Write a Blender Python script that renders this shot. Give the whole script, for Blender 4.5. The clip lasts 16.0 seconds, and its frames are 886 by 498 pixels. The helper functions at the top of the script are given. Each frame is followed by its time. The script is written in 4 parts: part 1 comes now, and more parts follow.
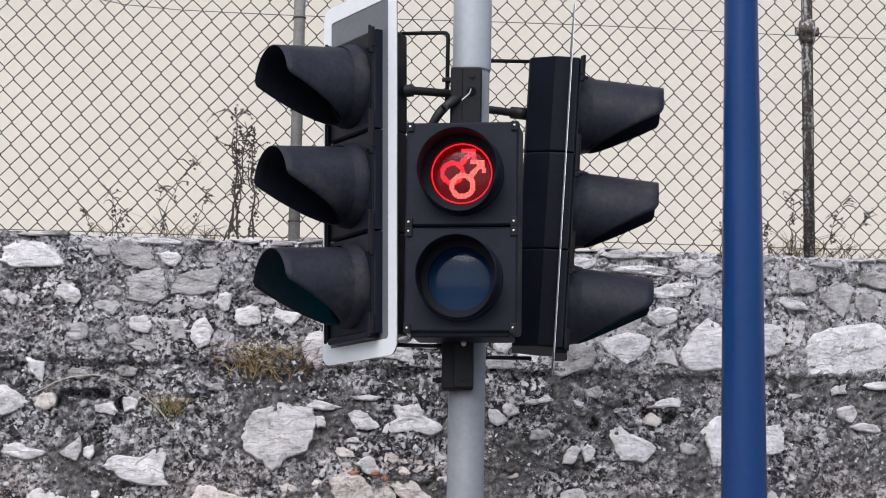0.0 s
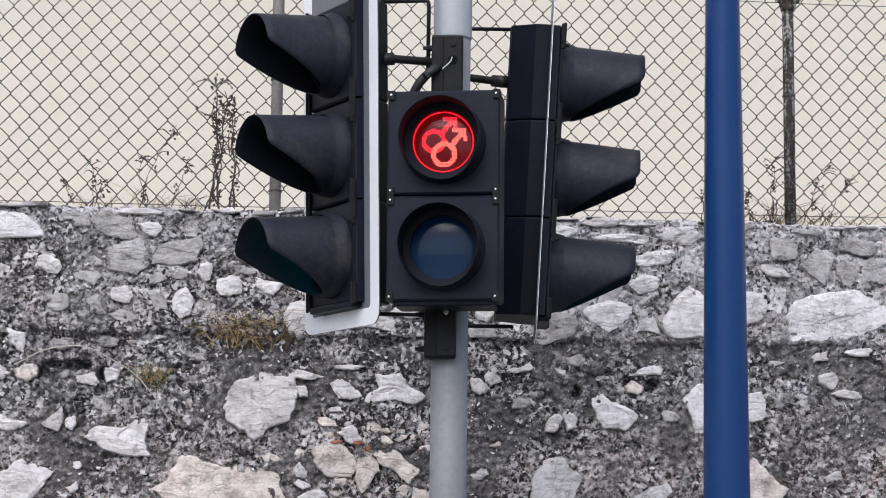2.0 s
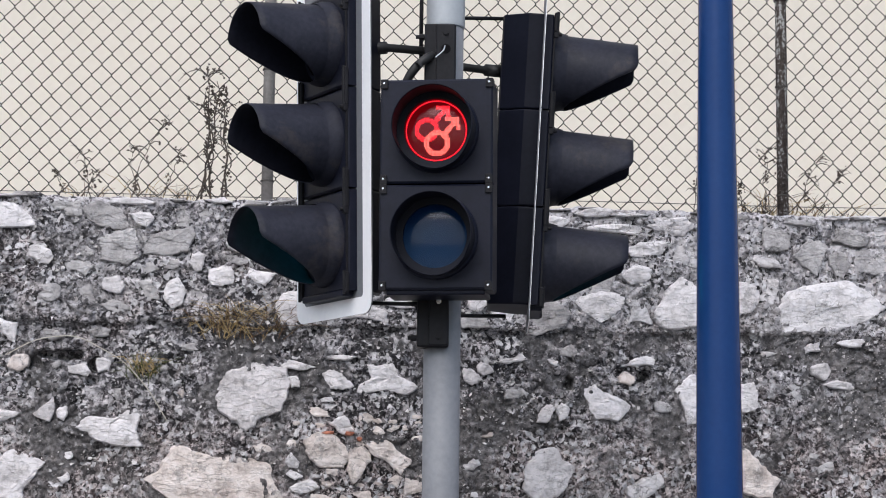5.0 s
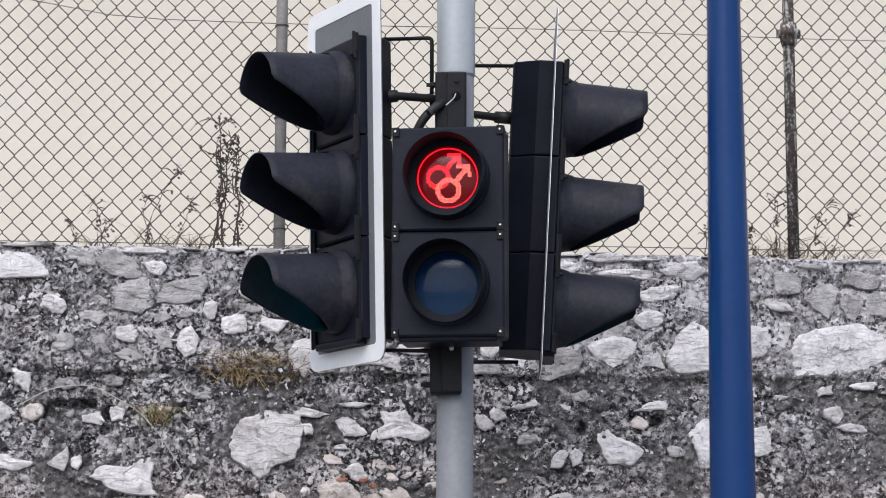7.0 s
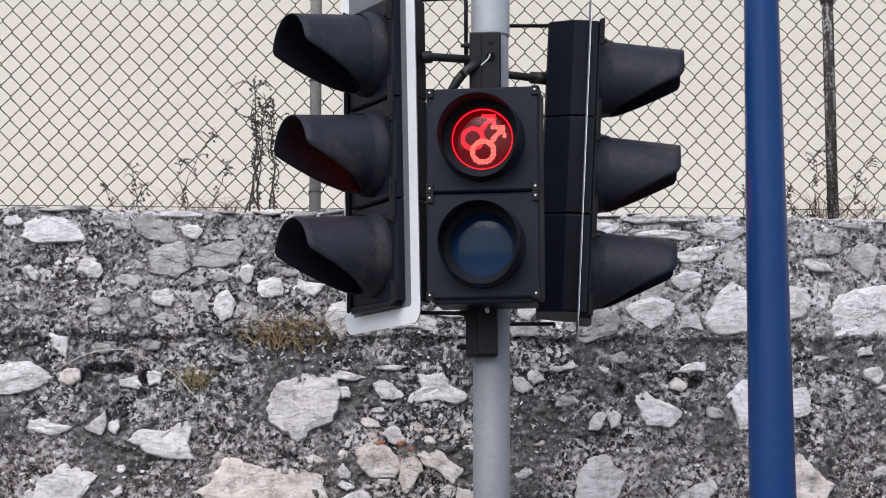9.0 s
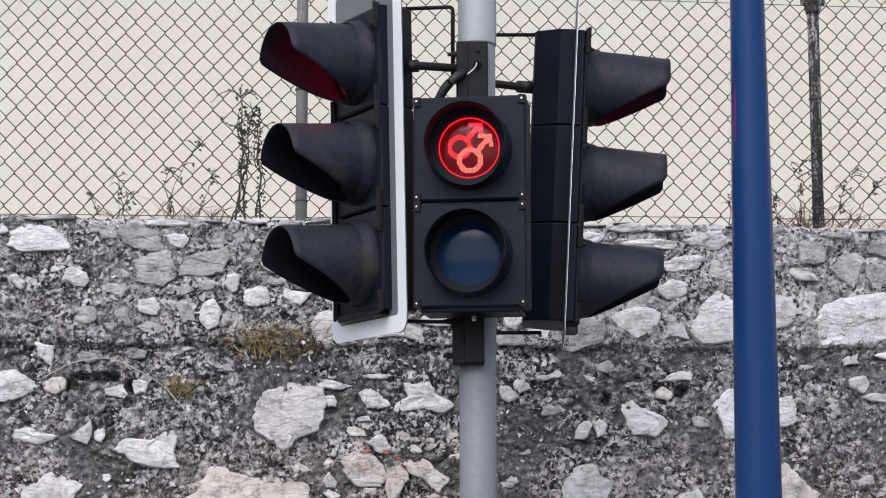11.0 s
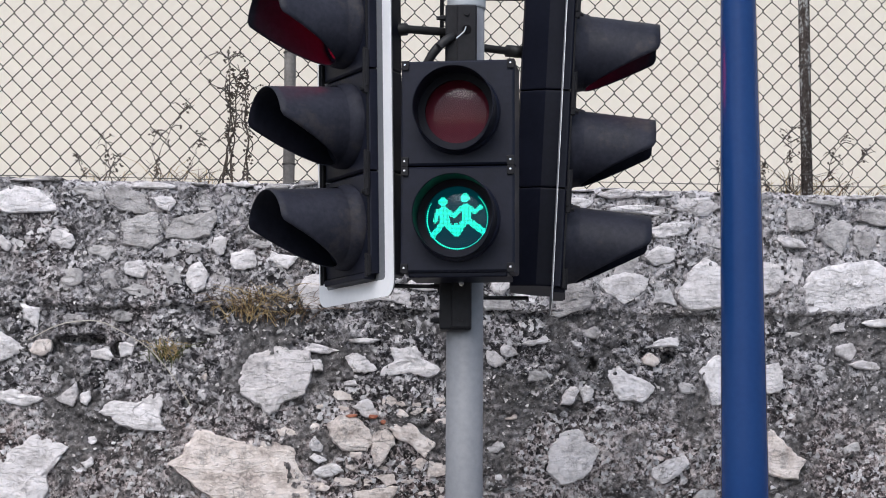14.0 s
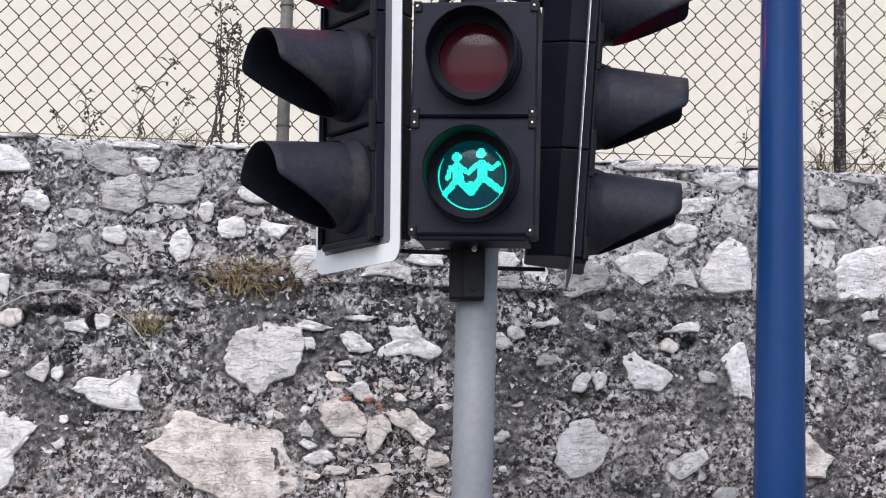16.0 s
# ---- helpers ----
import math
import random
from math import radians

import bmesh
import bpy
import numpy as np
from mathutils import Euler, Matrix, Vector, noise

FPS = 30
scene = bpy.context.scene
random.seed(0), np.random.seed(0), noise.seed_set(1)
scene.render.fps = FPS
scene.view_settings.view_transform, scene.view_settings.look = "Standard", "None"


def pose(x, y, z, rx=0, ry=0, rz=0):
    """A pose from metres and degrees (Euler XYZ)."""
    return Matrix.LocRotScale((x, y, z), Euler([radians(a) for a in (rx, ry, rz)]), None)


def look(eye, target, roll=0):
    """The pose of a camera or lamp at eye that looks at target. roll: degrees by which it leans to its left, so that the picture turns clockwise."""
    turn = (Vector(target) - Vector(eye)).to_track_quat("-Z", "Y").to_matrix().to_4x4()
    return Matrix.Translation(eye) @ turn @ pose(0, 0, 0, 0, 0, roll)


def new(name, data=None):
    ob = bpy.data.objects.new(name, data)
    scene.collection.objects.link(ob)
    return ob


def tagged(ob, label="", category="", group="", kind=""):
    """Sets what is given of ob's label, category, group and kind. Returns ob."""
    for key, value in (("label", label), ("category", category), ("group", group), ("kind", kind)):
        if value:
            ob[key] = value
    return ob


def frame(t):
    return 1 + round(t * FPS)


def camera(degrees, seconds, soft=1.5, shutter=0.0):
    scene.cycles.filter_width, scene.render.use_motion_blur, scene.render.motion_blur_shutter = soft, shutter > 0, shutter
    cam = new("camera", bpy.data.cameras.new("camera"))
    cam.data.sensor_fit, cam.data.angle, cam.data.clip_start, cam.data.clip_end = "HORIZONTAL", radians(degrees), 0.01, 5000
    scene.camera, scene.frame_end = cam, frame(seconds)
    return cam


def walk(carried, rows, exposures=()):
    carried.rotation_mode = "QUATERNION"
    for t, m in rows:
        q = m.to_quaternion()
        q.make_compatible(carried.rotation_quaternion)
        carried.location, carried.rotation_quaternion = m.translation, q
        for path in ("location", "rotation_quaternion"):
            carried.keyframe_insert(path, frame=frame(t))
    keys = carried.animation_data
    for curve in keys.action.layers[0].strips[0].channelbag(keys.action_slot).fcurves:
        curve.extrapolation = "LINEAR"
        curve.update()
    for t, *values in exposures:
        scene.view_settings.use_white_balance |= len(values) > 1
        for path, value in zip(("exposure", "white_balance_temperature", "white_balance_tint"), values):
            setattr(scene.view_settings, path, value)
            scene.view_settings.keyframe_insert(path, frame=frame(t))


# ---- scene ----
cam = camera(23.31, 16.0, 1.0)
# seconds, x, y, z, yaw, pitch, lean to the left
PATH = [
    (0.0, 0.0000, 0.0000, 1.6000, 0.0000, 8.6000, 0.8500),
    (0.5, -0.0092, -0.0047, 1.6016, -0.2755, 8.4996, 0.8162),
    (1.0, -0.0034, -0.0003, 1.6008, -0.3613, 8.3319, 0.7153),
    (1.5, -0.0045, 0.0014, 1.5999, -0.4678, 8.0448, 0.6065),
    (2.0, -0.0074, 0.0085, 1.5960, -0.5657, 7.8153, 0.5036),
    (2.5, -0.0039, 0.0165, 1.6007, -0.5607, 7.5064, 0.5176),
    (3.0, -0.0007, 0.0195, 1.5943, -0.5099, 7.2708, 0.5781),
    (5.5, -0.0147, 0.0218, 1.5801, -0.9525, 8.0790, 0.4048),
    (6.0, -0.0136, 0.0237, 1.5809, -1.0169, 8.6517, 0.2488),
    (6.5, -0.0173, 0.0128, 1.5758, -0.9215, 8.9473, 0.1369),
    (7.0, -0.0177, -0.0029, 1.5826, -0.5254, 8.8810, 0.0753),
    (7.5, -0.0115, 0.0070, 1.5749, 0.0005, 8.5763, 0.0514),
    (8.0, -0.0150, -0.0007, 1.5790, 0.3875, 8.2383, 0.0436),
    (8.5, -0.0149, 0.0149, 1.5767, 0.5535, 7.9631, -0.0772),
    (9.0, -0.0013, 0.0316, 1.5848, 0.5787, 7.8904, -0.1328),
    (9.5, -0.0053, 0.0371, 1.5788, 0.4712, 8.0944, -0.1967),
    (12.0, -0.0091, 0.0265, 1.5823, 0.0221, 8.1696, -0.0574),
    (12.5, -0.0040, 0.0304, 1.5838, -0.0344, 7.9756, -0.0446),
    (13.0, -0.0038, 0.0371, 1.5807, -0.1502, 7.7619, -0.0189),
    (13.5, -0.0022, 0.0407, 1.5788, -0.2533, 7.5539, 0.0302),
    (14.0, -0.0080, 0.0473, 1.5831, -0.1779, 7.2106, 0.2119),
    (14.5, 0.0038, 0.0594, 1.5821, 0.2238, 6.7961, 0.5198),
    (15.0, 0.0353, 0.1011, 1.5821, 0.4459, 6.4544, 0.8724),
    (15.3, 0.0224, 0.2052, 1.5619, 0.6948, 6.2049, 1.3031),
    (15.5, 0.0137, 0.2747, 1.5483, 1.1558, 5.7214, 1.5903),
    (15.6, -0.0054, 0.3479, 1.5462, 1.2476, 5.5347, 1.5478),
    (15.9, -0.0630, 0.5677, 1.5398, -0.0102, 6.8140, 1.4203),
    (16.0, -0.0821, 0.6409, 1.5376, -0.6735, 7.4051, 1.3778),
]
walk(cam, [(t, pose(x, y, z, 90 + pitch, 0, yaw) @ pose(0, 0, 0, 0, 0, lean)) for t, x, y, z, yaw, pitch, lean in PATH], [(0, 0.04), (13, 0.04), (14.5, 0.1), (15.5, 0.2), (16, 0.24)])

# ---- light: overcast daylight ----
SKY_STRENGTH, SUN_STRENGTH = 0.18, 1.7
world = bpy.data.worlds.new("overcast_sky")
scene.world = world
world.use_nodes = True
wn = world.node_tree.nodes
sky = wn.new("ShaderNodeTexSky")
sky.sky_type, sky.sun_disc = "NISHITA", False
sky.sun_elevation, sky.sun_rotation = radians(55), radians(200)
sky.air_density, sky.dust_density, sky.ozone_density = 1.2, 3.0, 2.5
grey = wn.new("ShaderNodeHueSaturation")
grey.inputs["Saturation"].default_value = 0.8
world.node_tree.links.new(sky.outputs[0], grey.inputs["Color"])
world.node_tree.links.new(grey.outputs[0], wn["Background"].inputs[0])
wn["Background"].inputs[1].default_value = SKY_STRENGTH
sun = new("sun", bpy.data.lights.new("sun", "SUN"))
sun.data.energy, sun.data.angle, sun.data.color = SUN_STRENGTH, radians(40), (1.0, 0.98, 0.98)
sun.matrix_world = look((-4, -14, 20), (0, 6, 2))


# ---- materials ----
def nodes_of(name):
    m = bpy.data.materials.new(name)
    m.use_nodes = True
    t = m.node_tree
    return m, t, t.nodes["Principled BSDF"]


def noise_node(t, scale, detail=6.0, rough=0.6, coord=None):
    n = t.nodes.new("ShaderNodeTexNoise")
    n.inputs["Scale"].default_value, n.inputs["Detail"].default_value, n.inputs["Roughness"].default_value = scale, detail, rough
    t.links.new(coord, n.inputs["Vector"])
    return n.outputs["Fac"]


def ramp(t, fac, stops):
    r = t.nodes.new("ShaderNodeValToRGB")
    e = r.color_ramp.elements
    while len(e) < len(stops):
        e.new(0.5)
    for el, (p, c) in zip(e, stops):
        el.position = p
        el.color = (*c, 1) if len(c) == 3 else c
    t.links.new(fac, r.inputs[0])
    return r.outputs[0]


def mix(t, fac, a, b, mode="MIX"):
    n = t.nodes.new("ShaderNodeMix")
    n.data_type, n.blend_type = "RGBA", mode
    for s, v in ((n.inputs[0], fac), (n.inputs[6], a), (n.inputs[7], b)):
        if isinstance(v, (int, float)):
            s.default_value = v
        elif isinstance(v, tuple):
            s.default_value = (*v, 1)
        else:
            t.links.new(v, s)
    return n.outputs[2]


def bump(t, b, height, strength, distance):
    n = t.nodes.new("ShaderNodeBump")
    n.inputs["Strength"].default_value, n.inputs["Distance"].default_value = strength, distance
    t.links.new(height, n.inputs["Height"])
    t.links.new(n.outputs[0], b.inputs["Normal"])


def place_coords(t):
    return t.nodes.new("ShaderNodeNewGeometry").outputs["Position"]


def plain(name, dark, light, rough=0.5, metal=0.0, scale=8.0, fine=120.0, relief=0.001, spec=0.5):
    """Two tones mixed by coarse and fine noise, with a little relief."""
    m, t, b = nodes_of(name)
    c = place_coords(t)
    big, small = noise_node(t, scale, 5, 0.6, c), noise_node(t, fine, 4, 0.6, c)
    fac = mix(t, 0.45, big, small)
    t.links.new(ramp(t, fac, [(0.3, dark), (0.7, light)]), b.inputs["Base Color"])
    b.inputs["Roughness"].default_value, b.inputs["Metallic"].default_value = rough, metal
    b.inputs["Specular IOR Level"].default_value = spec
    if relief:
        bump(t, b, small, 0.4, relief)
    return m


def visor_material():
    """Weathered black plastic with pale dusty scuffs."""
    m, t, b = nodes_of("weathered_black_visor")
    c = place_coords(t)
    big, small = noise_node(t, 9, 5, 0.6, c), noise_node(t, 70, 4, 0.6, c)
    col = ramp(t, mix(t, 0.45, big, small), [(0.3, (0.0067, 0.0078, 0.0142)), (0.7, (0.0285, 0.0305, 0.046))])
    scuff = ramp(t, noise_node(t, 6.5, 8, 0.68, c), [(0.55, (0, 0, 0)), (0.7, (0.5, 0.5, 0.5))])
    t.links.new(mix(t, scuff, col, (0.075, 0.064, 0.056)), b.inputs["Base Color"])
    b.inputs["Specular IOR Level"].default_value = 0.22
    t.links.new(ramp(t, big, [(0.3, (0.5, 0.5, 0.5)), (0.7, (0.68, 0.68, 0.68))]), b.inputs["Roughness"])
    bump(t, b, small, 0.4, 0.0004)
    return m


def glow(name, colour, strength, base=(0.02, 0.02, 0.02)):
    m, t, b = nodes_of(name)
    b.inputs["Base Color"].default_value = (*base, 1)
    b.inputs["Emission Color"].default_value, b.inputs["Emission Strength"].default_value = (*colour, 1), strength
    return m


def lens_material(name, tint):
    m, t, b = nodes_of(name)
    t.nodes.remove(b)
    clear, gloss, blend = (t.nodes.new(k) for k in ("ShaderNodeBsdfTransparent", "ShaderNodeBsdfGlossy", "ShaderNodeMixShader"))
    clear.inputs[0].default_value = (*tint, 1)
    gloss.inputs["Roughness"].default_value = 0.12
    f = t.nodes.new("ShaderNodeFresnel")
    f.inputs[0].default_value = 1.36
    t.links.new(f.outputs[0], blend.inputs[0])
    t.links.new(clear.outputs[0], blend.inputs[1])
    t.links.new(gloss.outputs[0], blend.inputs[2])
    t.links.new(blend.outputs[0], t.nodes["Material Output"].inputs[0])
    return m


def mortar_material():
    m, t, b = nodes_of("weathered_mortar")
    c = place_coords(t)
    patches, mid, grain = noise_node(t, 2.6, 6, 0.65, c), noise_node(t, 11, 8, 0.7, c), noise_node(t, 60, 9, 0.78, c)
    wob = t.nodes.new("ShaderNodeTexNoise")
    wob.inputs["Scale"].default_value, wob.inputs["Detail"].default_value = 45, 4
    t.links.new(c, wob.inputs["Vector"])
    warped = t.nodes.new("ShaderNodeVectorMath")
    warped.operation = "MULTIPLY_ADD"
    t.links.new(wob.outputs["Color"], warped.inputs[0])
    warped.inputs[1].default_value = (0.02, 0.02, 0.02)
    t.links.new(c, warped.inputs[2])

    def fragments(scale):
        v = t.nodes.new("ShaderNodeTexVoronoi")
        v.inputs["Scale"].default_value = scale
        t.links.new(warped.outputs[0], v.inputs["Vector"])
        bw = t.nodes.new("ShaderNodeRGBToBW")
        t.links.new(v.outputs["Color"], bw.inputs[0])
        return bw.outputs[0]

    def weigh(a, k, b):
        n = t.nodes.new("ShaderNodeMath")
        n.operation = "MULTIPLY_ADD"
        t.links.new(a, n.inputs[0])
        n.inputs[1].default_value = k
        if isinstance(b, float):
            n.inputs[2].default_value = b
        else:
            t.links.new(b, n.inputs[2])
        return n.outputs[0]
    axes = t.nodes.new("ShaderNodeSeparateXYZ")
    t.links.new(c, axes.inputs[0])
    level = weigh(noise_node(t, 6, 5, 0.7, c), 0.12, weigh(axes.outputs[2], 1.0, -0.06))
    course = ramp(t, weigh(level, 1.0, -1.86), [(0.47, (0, 0, 0)), (0.52, (1, 1, 1))])
    foot = ramp(t, weigh(level, 1.0, -1.4), [(0.45, (1, 1, 1)), (0.72, (0, 0, 0))])
    seam = mix(t, 1.0, ramp(t, weigh(level, 1.0, -1.72), [(0.44, (0, 0, 0)), (0.5, (1, 1, 1)), (0.6, (1, 1, 1)), (0.63, (0, 0, 0))]), ramp(t, noise_node(t, 3.1, 5, 0.65, c), [(0.4, (0, 0, 0)), (0.55, (1, 1, 1))]), "MULTIPLY")
    pointed = mix(t, 1.0, course, ramp(t, weigh(noise_node(t, 5, 4, 0.6, c), 0.5, weigh(axes.outputs[0], 1.0, 0.0)), [(0.4, (0, 0, 0)), (0.65, (1, 1, 1))]), "MULTIPLY")
    tone = weigh(seam, -0.05, weigh(pointed, 0.11, weigh(fragments(52), 0.22, weigh(fragments(120), 0.32, weigh(fragments(24), 0.13, weigh(grain, 0.6, weigh(mid, 0.38, weigh(patches, 0.5, weigh(course, 0.05, weigh(foot, 0.005, -0.588))))))))))
    col = ramp(t, tone, [(0.33, (0.026, 0.026, 0.0309)), (0.42, (0.1, 0.098, 0.1092)), (0.5, (0.235, 0.23, 0.2503)), (0.57, (0.385, 0.376, 0.4017)), (0.67, (0.66, 0.645, 0.6798))])
    clusters = ramp(t, noise_node(t, 7, 5, 0.65, c), [(0.42, (0, 0, 0)), (0.58, (1, 1, 1))])
    chips = mix(t, 1.0, ramp(t, fragments(36), [(0.66, (0, 0, 0)), (0.69, (0.62, 0.62, 0.62))]), clusters, "MULTIPLY")
    col = mix(t, chips, col, ramp(t, grain, [(0.35, (0.3, 0.29, 0.305)), (0.6, (0.66, 0.645, 0.665))]))
    # Shade of small crevices, painted in as near-black cells.
    painted_clefts = mix(t, 1.0, ramp(t, fragments(58), [(0.27, (0.8, 0.8, 0.8)), (0.3, (0, 0, 0))]), ramp(t, mid, [(0.42, (1, 1, 1)), (0.56, (0, 0, 0))]), "MULTIPLY")
    col = mix(t, painted_clefts, col, (0.022, 0.021, 0.024))
    earth = ramp(t, noise_node(t, 3.7, 4, 0.6, c), [(0.54, (0, 0, 0)), (0.68, (0.5, 0.5, 0.5))])
    earth = mix(t, 1.0, earth, mix(t, 0.3, foot, ramp(t, mid, [(0.4, (0, 0, 0)), (0.6, (1, 1, 1))])), "ADD")
    earth = mix(t, 1.0, earth, (0.62, 0.62, 0.62), "MULTIPLY")
    col = mix(t, earth, col, ramp(t, tone, [(0.33, (0.034, 0.023, 0.023)), (0.45, (0.21, 0.155, 0.145)), (0.6, (0.68, 0.59, 0.57))]))
    below = ramp(t, weigh(level, 1.0, -1.86), [(0.44, (1, 1, 1)), (0.5, (0.45, 0.45, 0.45))])
    smooth = mix(t, 1.0, ramp(t, noise_node(t, 3.3, 7, 0.62, c), [(0.49, (0, 0, 0)), (0.56, (0.85, 0.85, 0.85))]), below, "MULTIPLY")
    col = mix(t, smooth, col, ramp(t, weigh(grain, 0.6, weigh(mid, 0.4, 0.0)), [(0.36, (0.04, 0.038, 0.039)), (0.5, (0.12, 0.115, 0.117)), (0.64, (0.23, 0.22, 0.22))]))
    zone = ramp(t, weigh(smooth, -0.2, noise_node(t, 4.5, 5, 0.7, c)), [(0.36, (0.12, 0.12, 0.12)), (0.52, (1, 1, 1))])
    # Shadows around fragments, put into the colour as small dark cells.
    painted_pits = ramp(t, fragments(78), [(0.28, (0.92, 0.92, 0.92)), (0.3, (0, 0, 0))])
    col = mix(t, mix(t, 1.0, painted_pits, zone, "MULTIPLY"), col, (0.024, 0.023, 0.025))
    flecks = ramp(t, fragments(66), [(0.7, (0, 0, 0)), (0.715, (0.95, 0.95, 0.95))])
    col = mix(t, mix(t, 1.0, flecks, zone, "MULTIPLY"), col, ramp(t, grain, [(0.35, (0.46, 0.45, 0.47)), (0.6, (0.8, 0.785, 0.81))]))
    t.links.new(col, b.inputs["Base Color"])
    b.inputs["Roughness"].default_value = 0.95
    b.inputs["Specular IOR Level"].default_value = 0.2
    bump(t, b, tone, 1.0, 0.014)
    return m


def limestone_material(name, low, mid_tone, high, dirt):
    m, t, b = nodes_of(name)
    c = place_coords(t)
    info = t.nodes.new("ShaderNodeObjectInfo").outputs["Random"]
    mid, grain = noise_node(t, 16, 7, 0.65, c), noise_node(t, 90, 5, 0.7, c)
    col = ramp(t, mix(t, 0.25, mid, grain), [(0.34, low), (0.5, mid_tone), (0.66, high)])
    tone = ramp(t, info, [(0.0, (0.9, 0.88, 0.875)), (0.4, (1.03, 1.015, 1.01)), (1.0, (1.12, 1.11, 1.11))])
    col = mix(t, 1.0, col, tone, "MULTIPLY")
    v = t.nodes.new("ShaderNodeTexVoronoi")
    v.feature = "DISTANCE_TO_EDGE"
    v.inputs["Scale"].default_value = 15
    warped = t.nodes.new("ShaderNodeVectorMath")
    wob = t.nodes.new("ShaderNodeTexNoise")
    wob.inputs["Scale"].default_value = 30
    t.links.new(c, wob.inputs["Vector"])
    warped.operation = "MULTIPLY_ADD"
    t.links.new(wob.outputs["Color"], warped.inputs[0])
    warped.inputs[1].default_value = (0.05, 0.05, 0.05)
    bedding = t.nodes.new("ShaderNodeVectorMath")
    bedding.operation = "MULTIPLY"
    bedding.inputs[1].default_value = (0.75, 1.0, 1.7)
    t.links.new(c, bedding.inputs[0])
    t.links.new(bedding.outputs[0], warped.inputs[2])
    t.links.new(warped.outputs[0], v.inputs["Vector"])
    crack = ramp(t, v.outputs["Distance"], [(0.0, (0.6, 0.6, 0.6)), (0.02, (0, 0, 0))])
    crack = mix(t, 1.0, crack, ramp(t, noise_node(t, 8, 3, 0.5, c), [(0.5, (0, 0, 0)), (0.58, (1, 1, 1))]), "MULTIPLY")
    col = mix(t, crack, col, (0.13, 0.12, 0.118))
    stain = ramp(t, noise_node(t, 14, 9, 0.75, c), [(0.55, (0, 0, 0)), (0.62, (dirt, dirt, dirt))])
    col = mix(t, stain, col, ramp(t, grain, [(0.4, (0.04, 0.04, 0.043)), (0.6, (0.3, 0.29, 0.29))]))
    t.links.new(col, b.inputs["Base Color"])
    b.inputs["Roughness"].default_value = 0.9
    b.inputs["Specular IOR Level"].default_value = 0.25
    ledges = ramp(t, noise_node(t, 11, 6, 0.62, bedding.outputs[0]), [(0.4, (0, 0, 0)), (0.42, (0.3, 0.3, 0.3)), (0.49, (0.36, 0.36, 0.36)), (0.51, (0.62, 0.62, 0.62)), (0.58, (0.7, 0.7, 0.7)), (0.6, (1, 1, 1))])
    bump(t, b, mix(t, 0.45, mix(t, 0.35, mid, grain), mix(t, crack, ledges, (0, 0, 0))), 1.0, 0.02)
    return m


def chip_material():
    m, t, b = nodes_of("stone_chips")
    c = place_coords(t)
    isle = t.nodes.new("ShaderNodeNewGeometry").outputs["Random Per Island"]
    col = ramp(t, isle, [(0.0, (0.02, 0.02, 0.022)), (0.3, (0.075, 0.073, 0.075)), (0.55, (0.24, 0.23, 0.232)), (0.78, (0.5, 0.485, 0.485)), (1.0, (0.82, 0.8, 0.8))])
    n = noise_node(t, 120, 5, 0.7, c)
    col = mix(t, 1.0, col, ramp(t, n, [(0.35, (0.65, 0.64, 0.65)), (0.62, (1.15, 1.14, 1.14))]), "MULTIPLY")
    t.links.new(col, b.inputs["Base Color"])
    b.inputs["Roughness"].default_value = 0.92
    bump(t, b, n, 0.8, 0.005)
    return m


def rusty_material():
    m, t, b = nodes_of("rusty_painted_steel")
    c = place_coords(t)
    streak = t.nodes.new("ShaderNodeVectorMath")
    streak.operation = "MULTIPLY"
    streak.inputs[1].default_value = (1.6, 1.6, 0.3)
    t.links.new(c, streak.inputs[0])
    n, f = noise_node(t, 26, 6, 0.7, streak.outputs[0]), noise_node(t, 90, 4, 0.6, c)
    col = ramp(t, mix(t, 0.4, n, f), [(0.4, (0.03, 0.022, 0.02)), (0.5, (0.085, 0.066, 0.058)), (0.54, (0.15, 0.135, 0.125)), (0.57, (0.46, 0.46, 0.45))])
    t.links.new(col, b.inputs["Base Color"])
    b.inputs["Roughness"].default_value = 0.75
    bump(t, b, n, 0.6, 0.004)
    return m


MORTAR = mortar_material()
CHIPS = chip_material()
PALE_STONE = limestone_material("pale_limestone", (0.45, 0.437, 0.448), (0.72, 0.702, 0.722), (0.84, 0.826, 0.852), 0.4)
GREY_STONE = limestone_material("grey_limestone", (0.24, 0.235, 0.238), (0.43, 0.42, 0.428), (0.6, 0.59, 0.602), 0.75)
COURSE_STONE = limestone_material("course_limestone", (0.28, 0.274, 0.285), (0.5, 0.49, 0.505), (0.68, 0.67, 0.69), 0.75)
BRICK_RED = limestone_material("red_brick_fragment", (0.3, 0.1, 0.06), (0.5, 0.2, 0.13), (0.6, 0.32, 0.24), 0.5)
PINK_STONE = limestone_material("pinkish_limestone", (0.42, 0.36, 0.335), (0.68, 0.615, 0.585), (0.82, 0.775, 0.76), 0.5)
RENDER = plain("cream_render", (0.635, 0.59, 0.515), (0.695, 0.652, 0.58), 0.9, 0, 0.9, 30, 0.0015, 0.2)
BLACK = plain("dusty_black_plastic", (0.0045, 0.0057, 0.0122), (0.0118, 0.0138, 0.0275), 0.5, 0, 6, 60, 0.0004, 0.2)
# Darker black with weak gloss puts the housings' dim side reflections into the colour.
HOUSING = plain("darker_black_plastic", (0.0038, 0.0047, 0.0095), (0.009, 0.0103, 0.0195), 0.4, 0, 6, 60, 0.0002, 0.1)
VISOR = visor_material()
BOARD_GREY = plain("grey_board_face", (0.13, 0.14, 0.16), (0.18, 0.19, 0.21), 0.6, 0, 5, 80, 0.0002, 0.4)
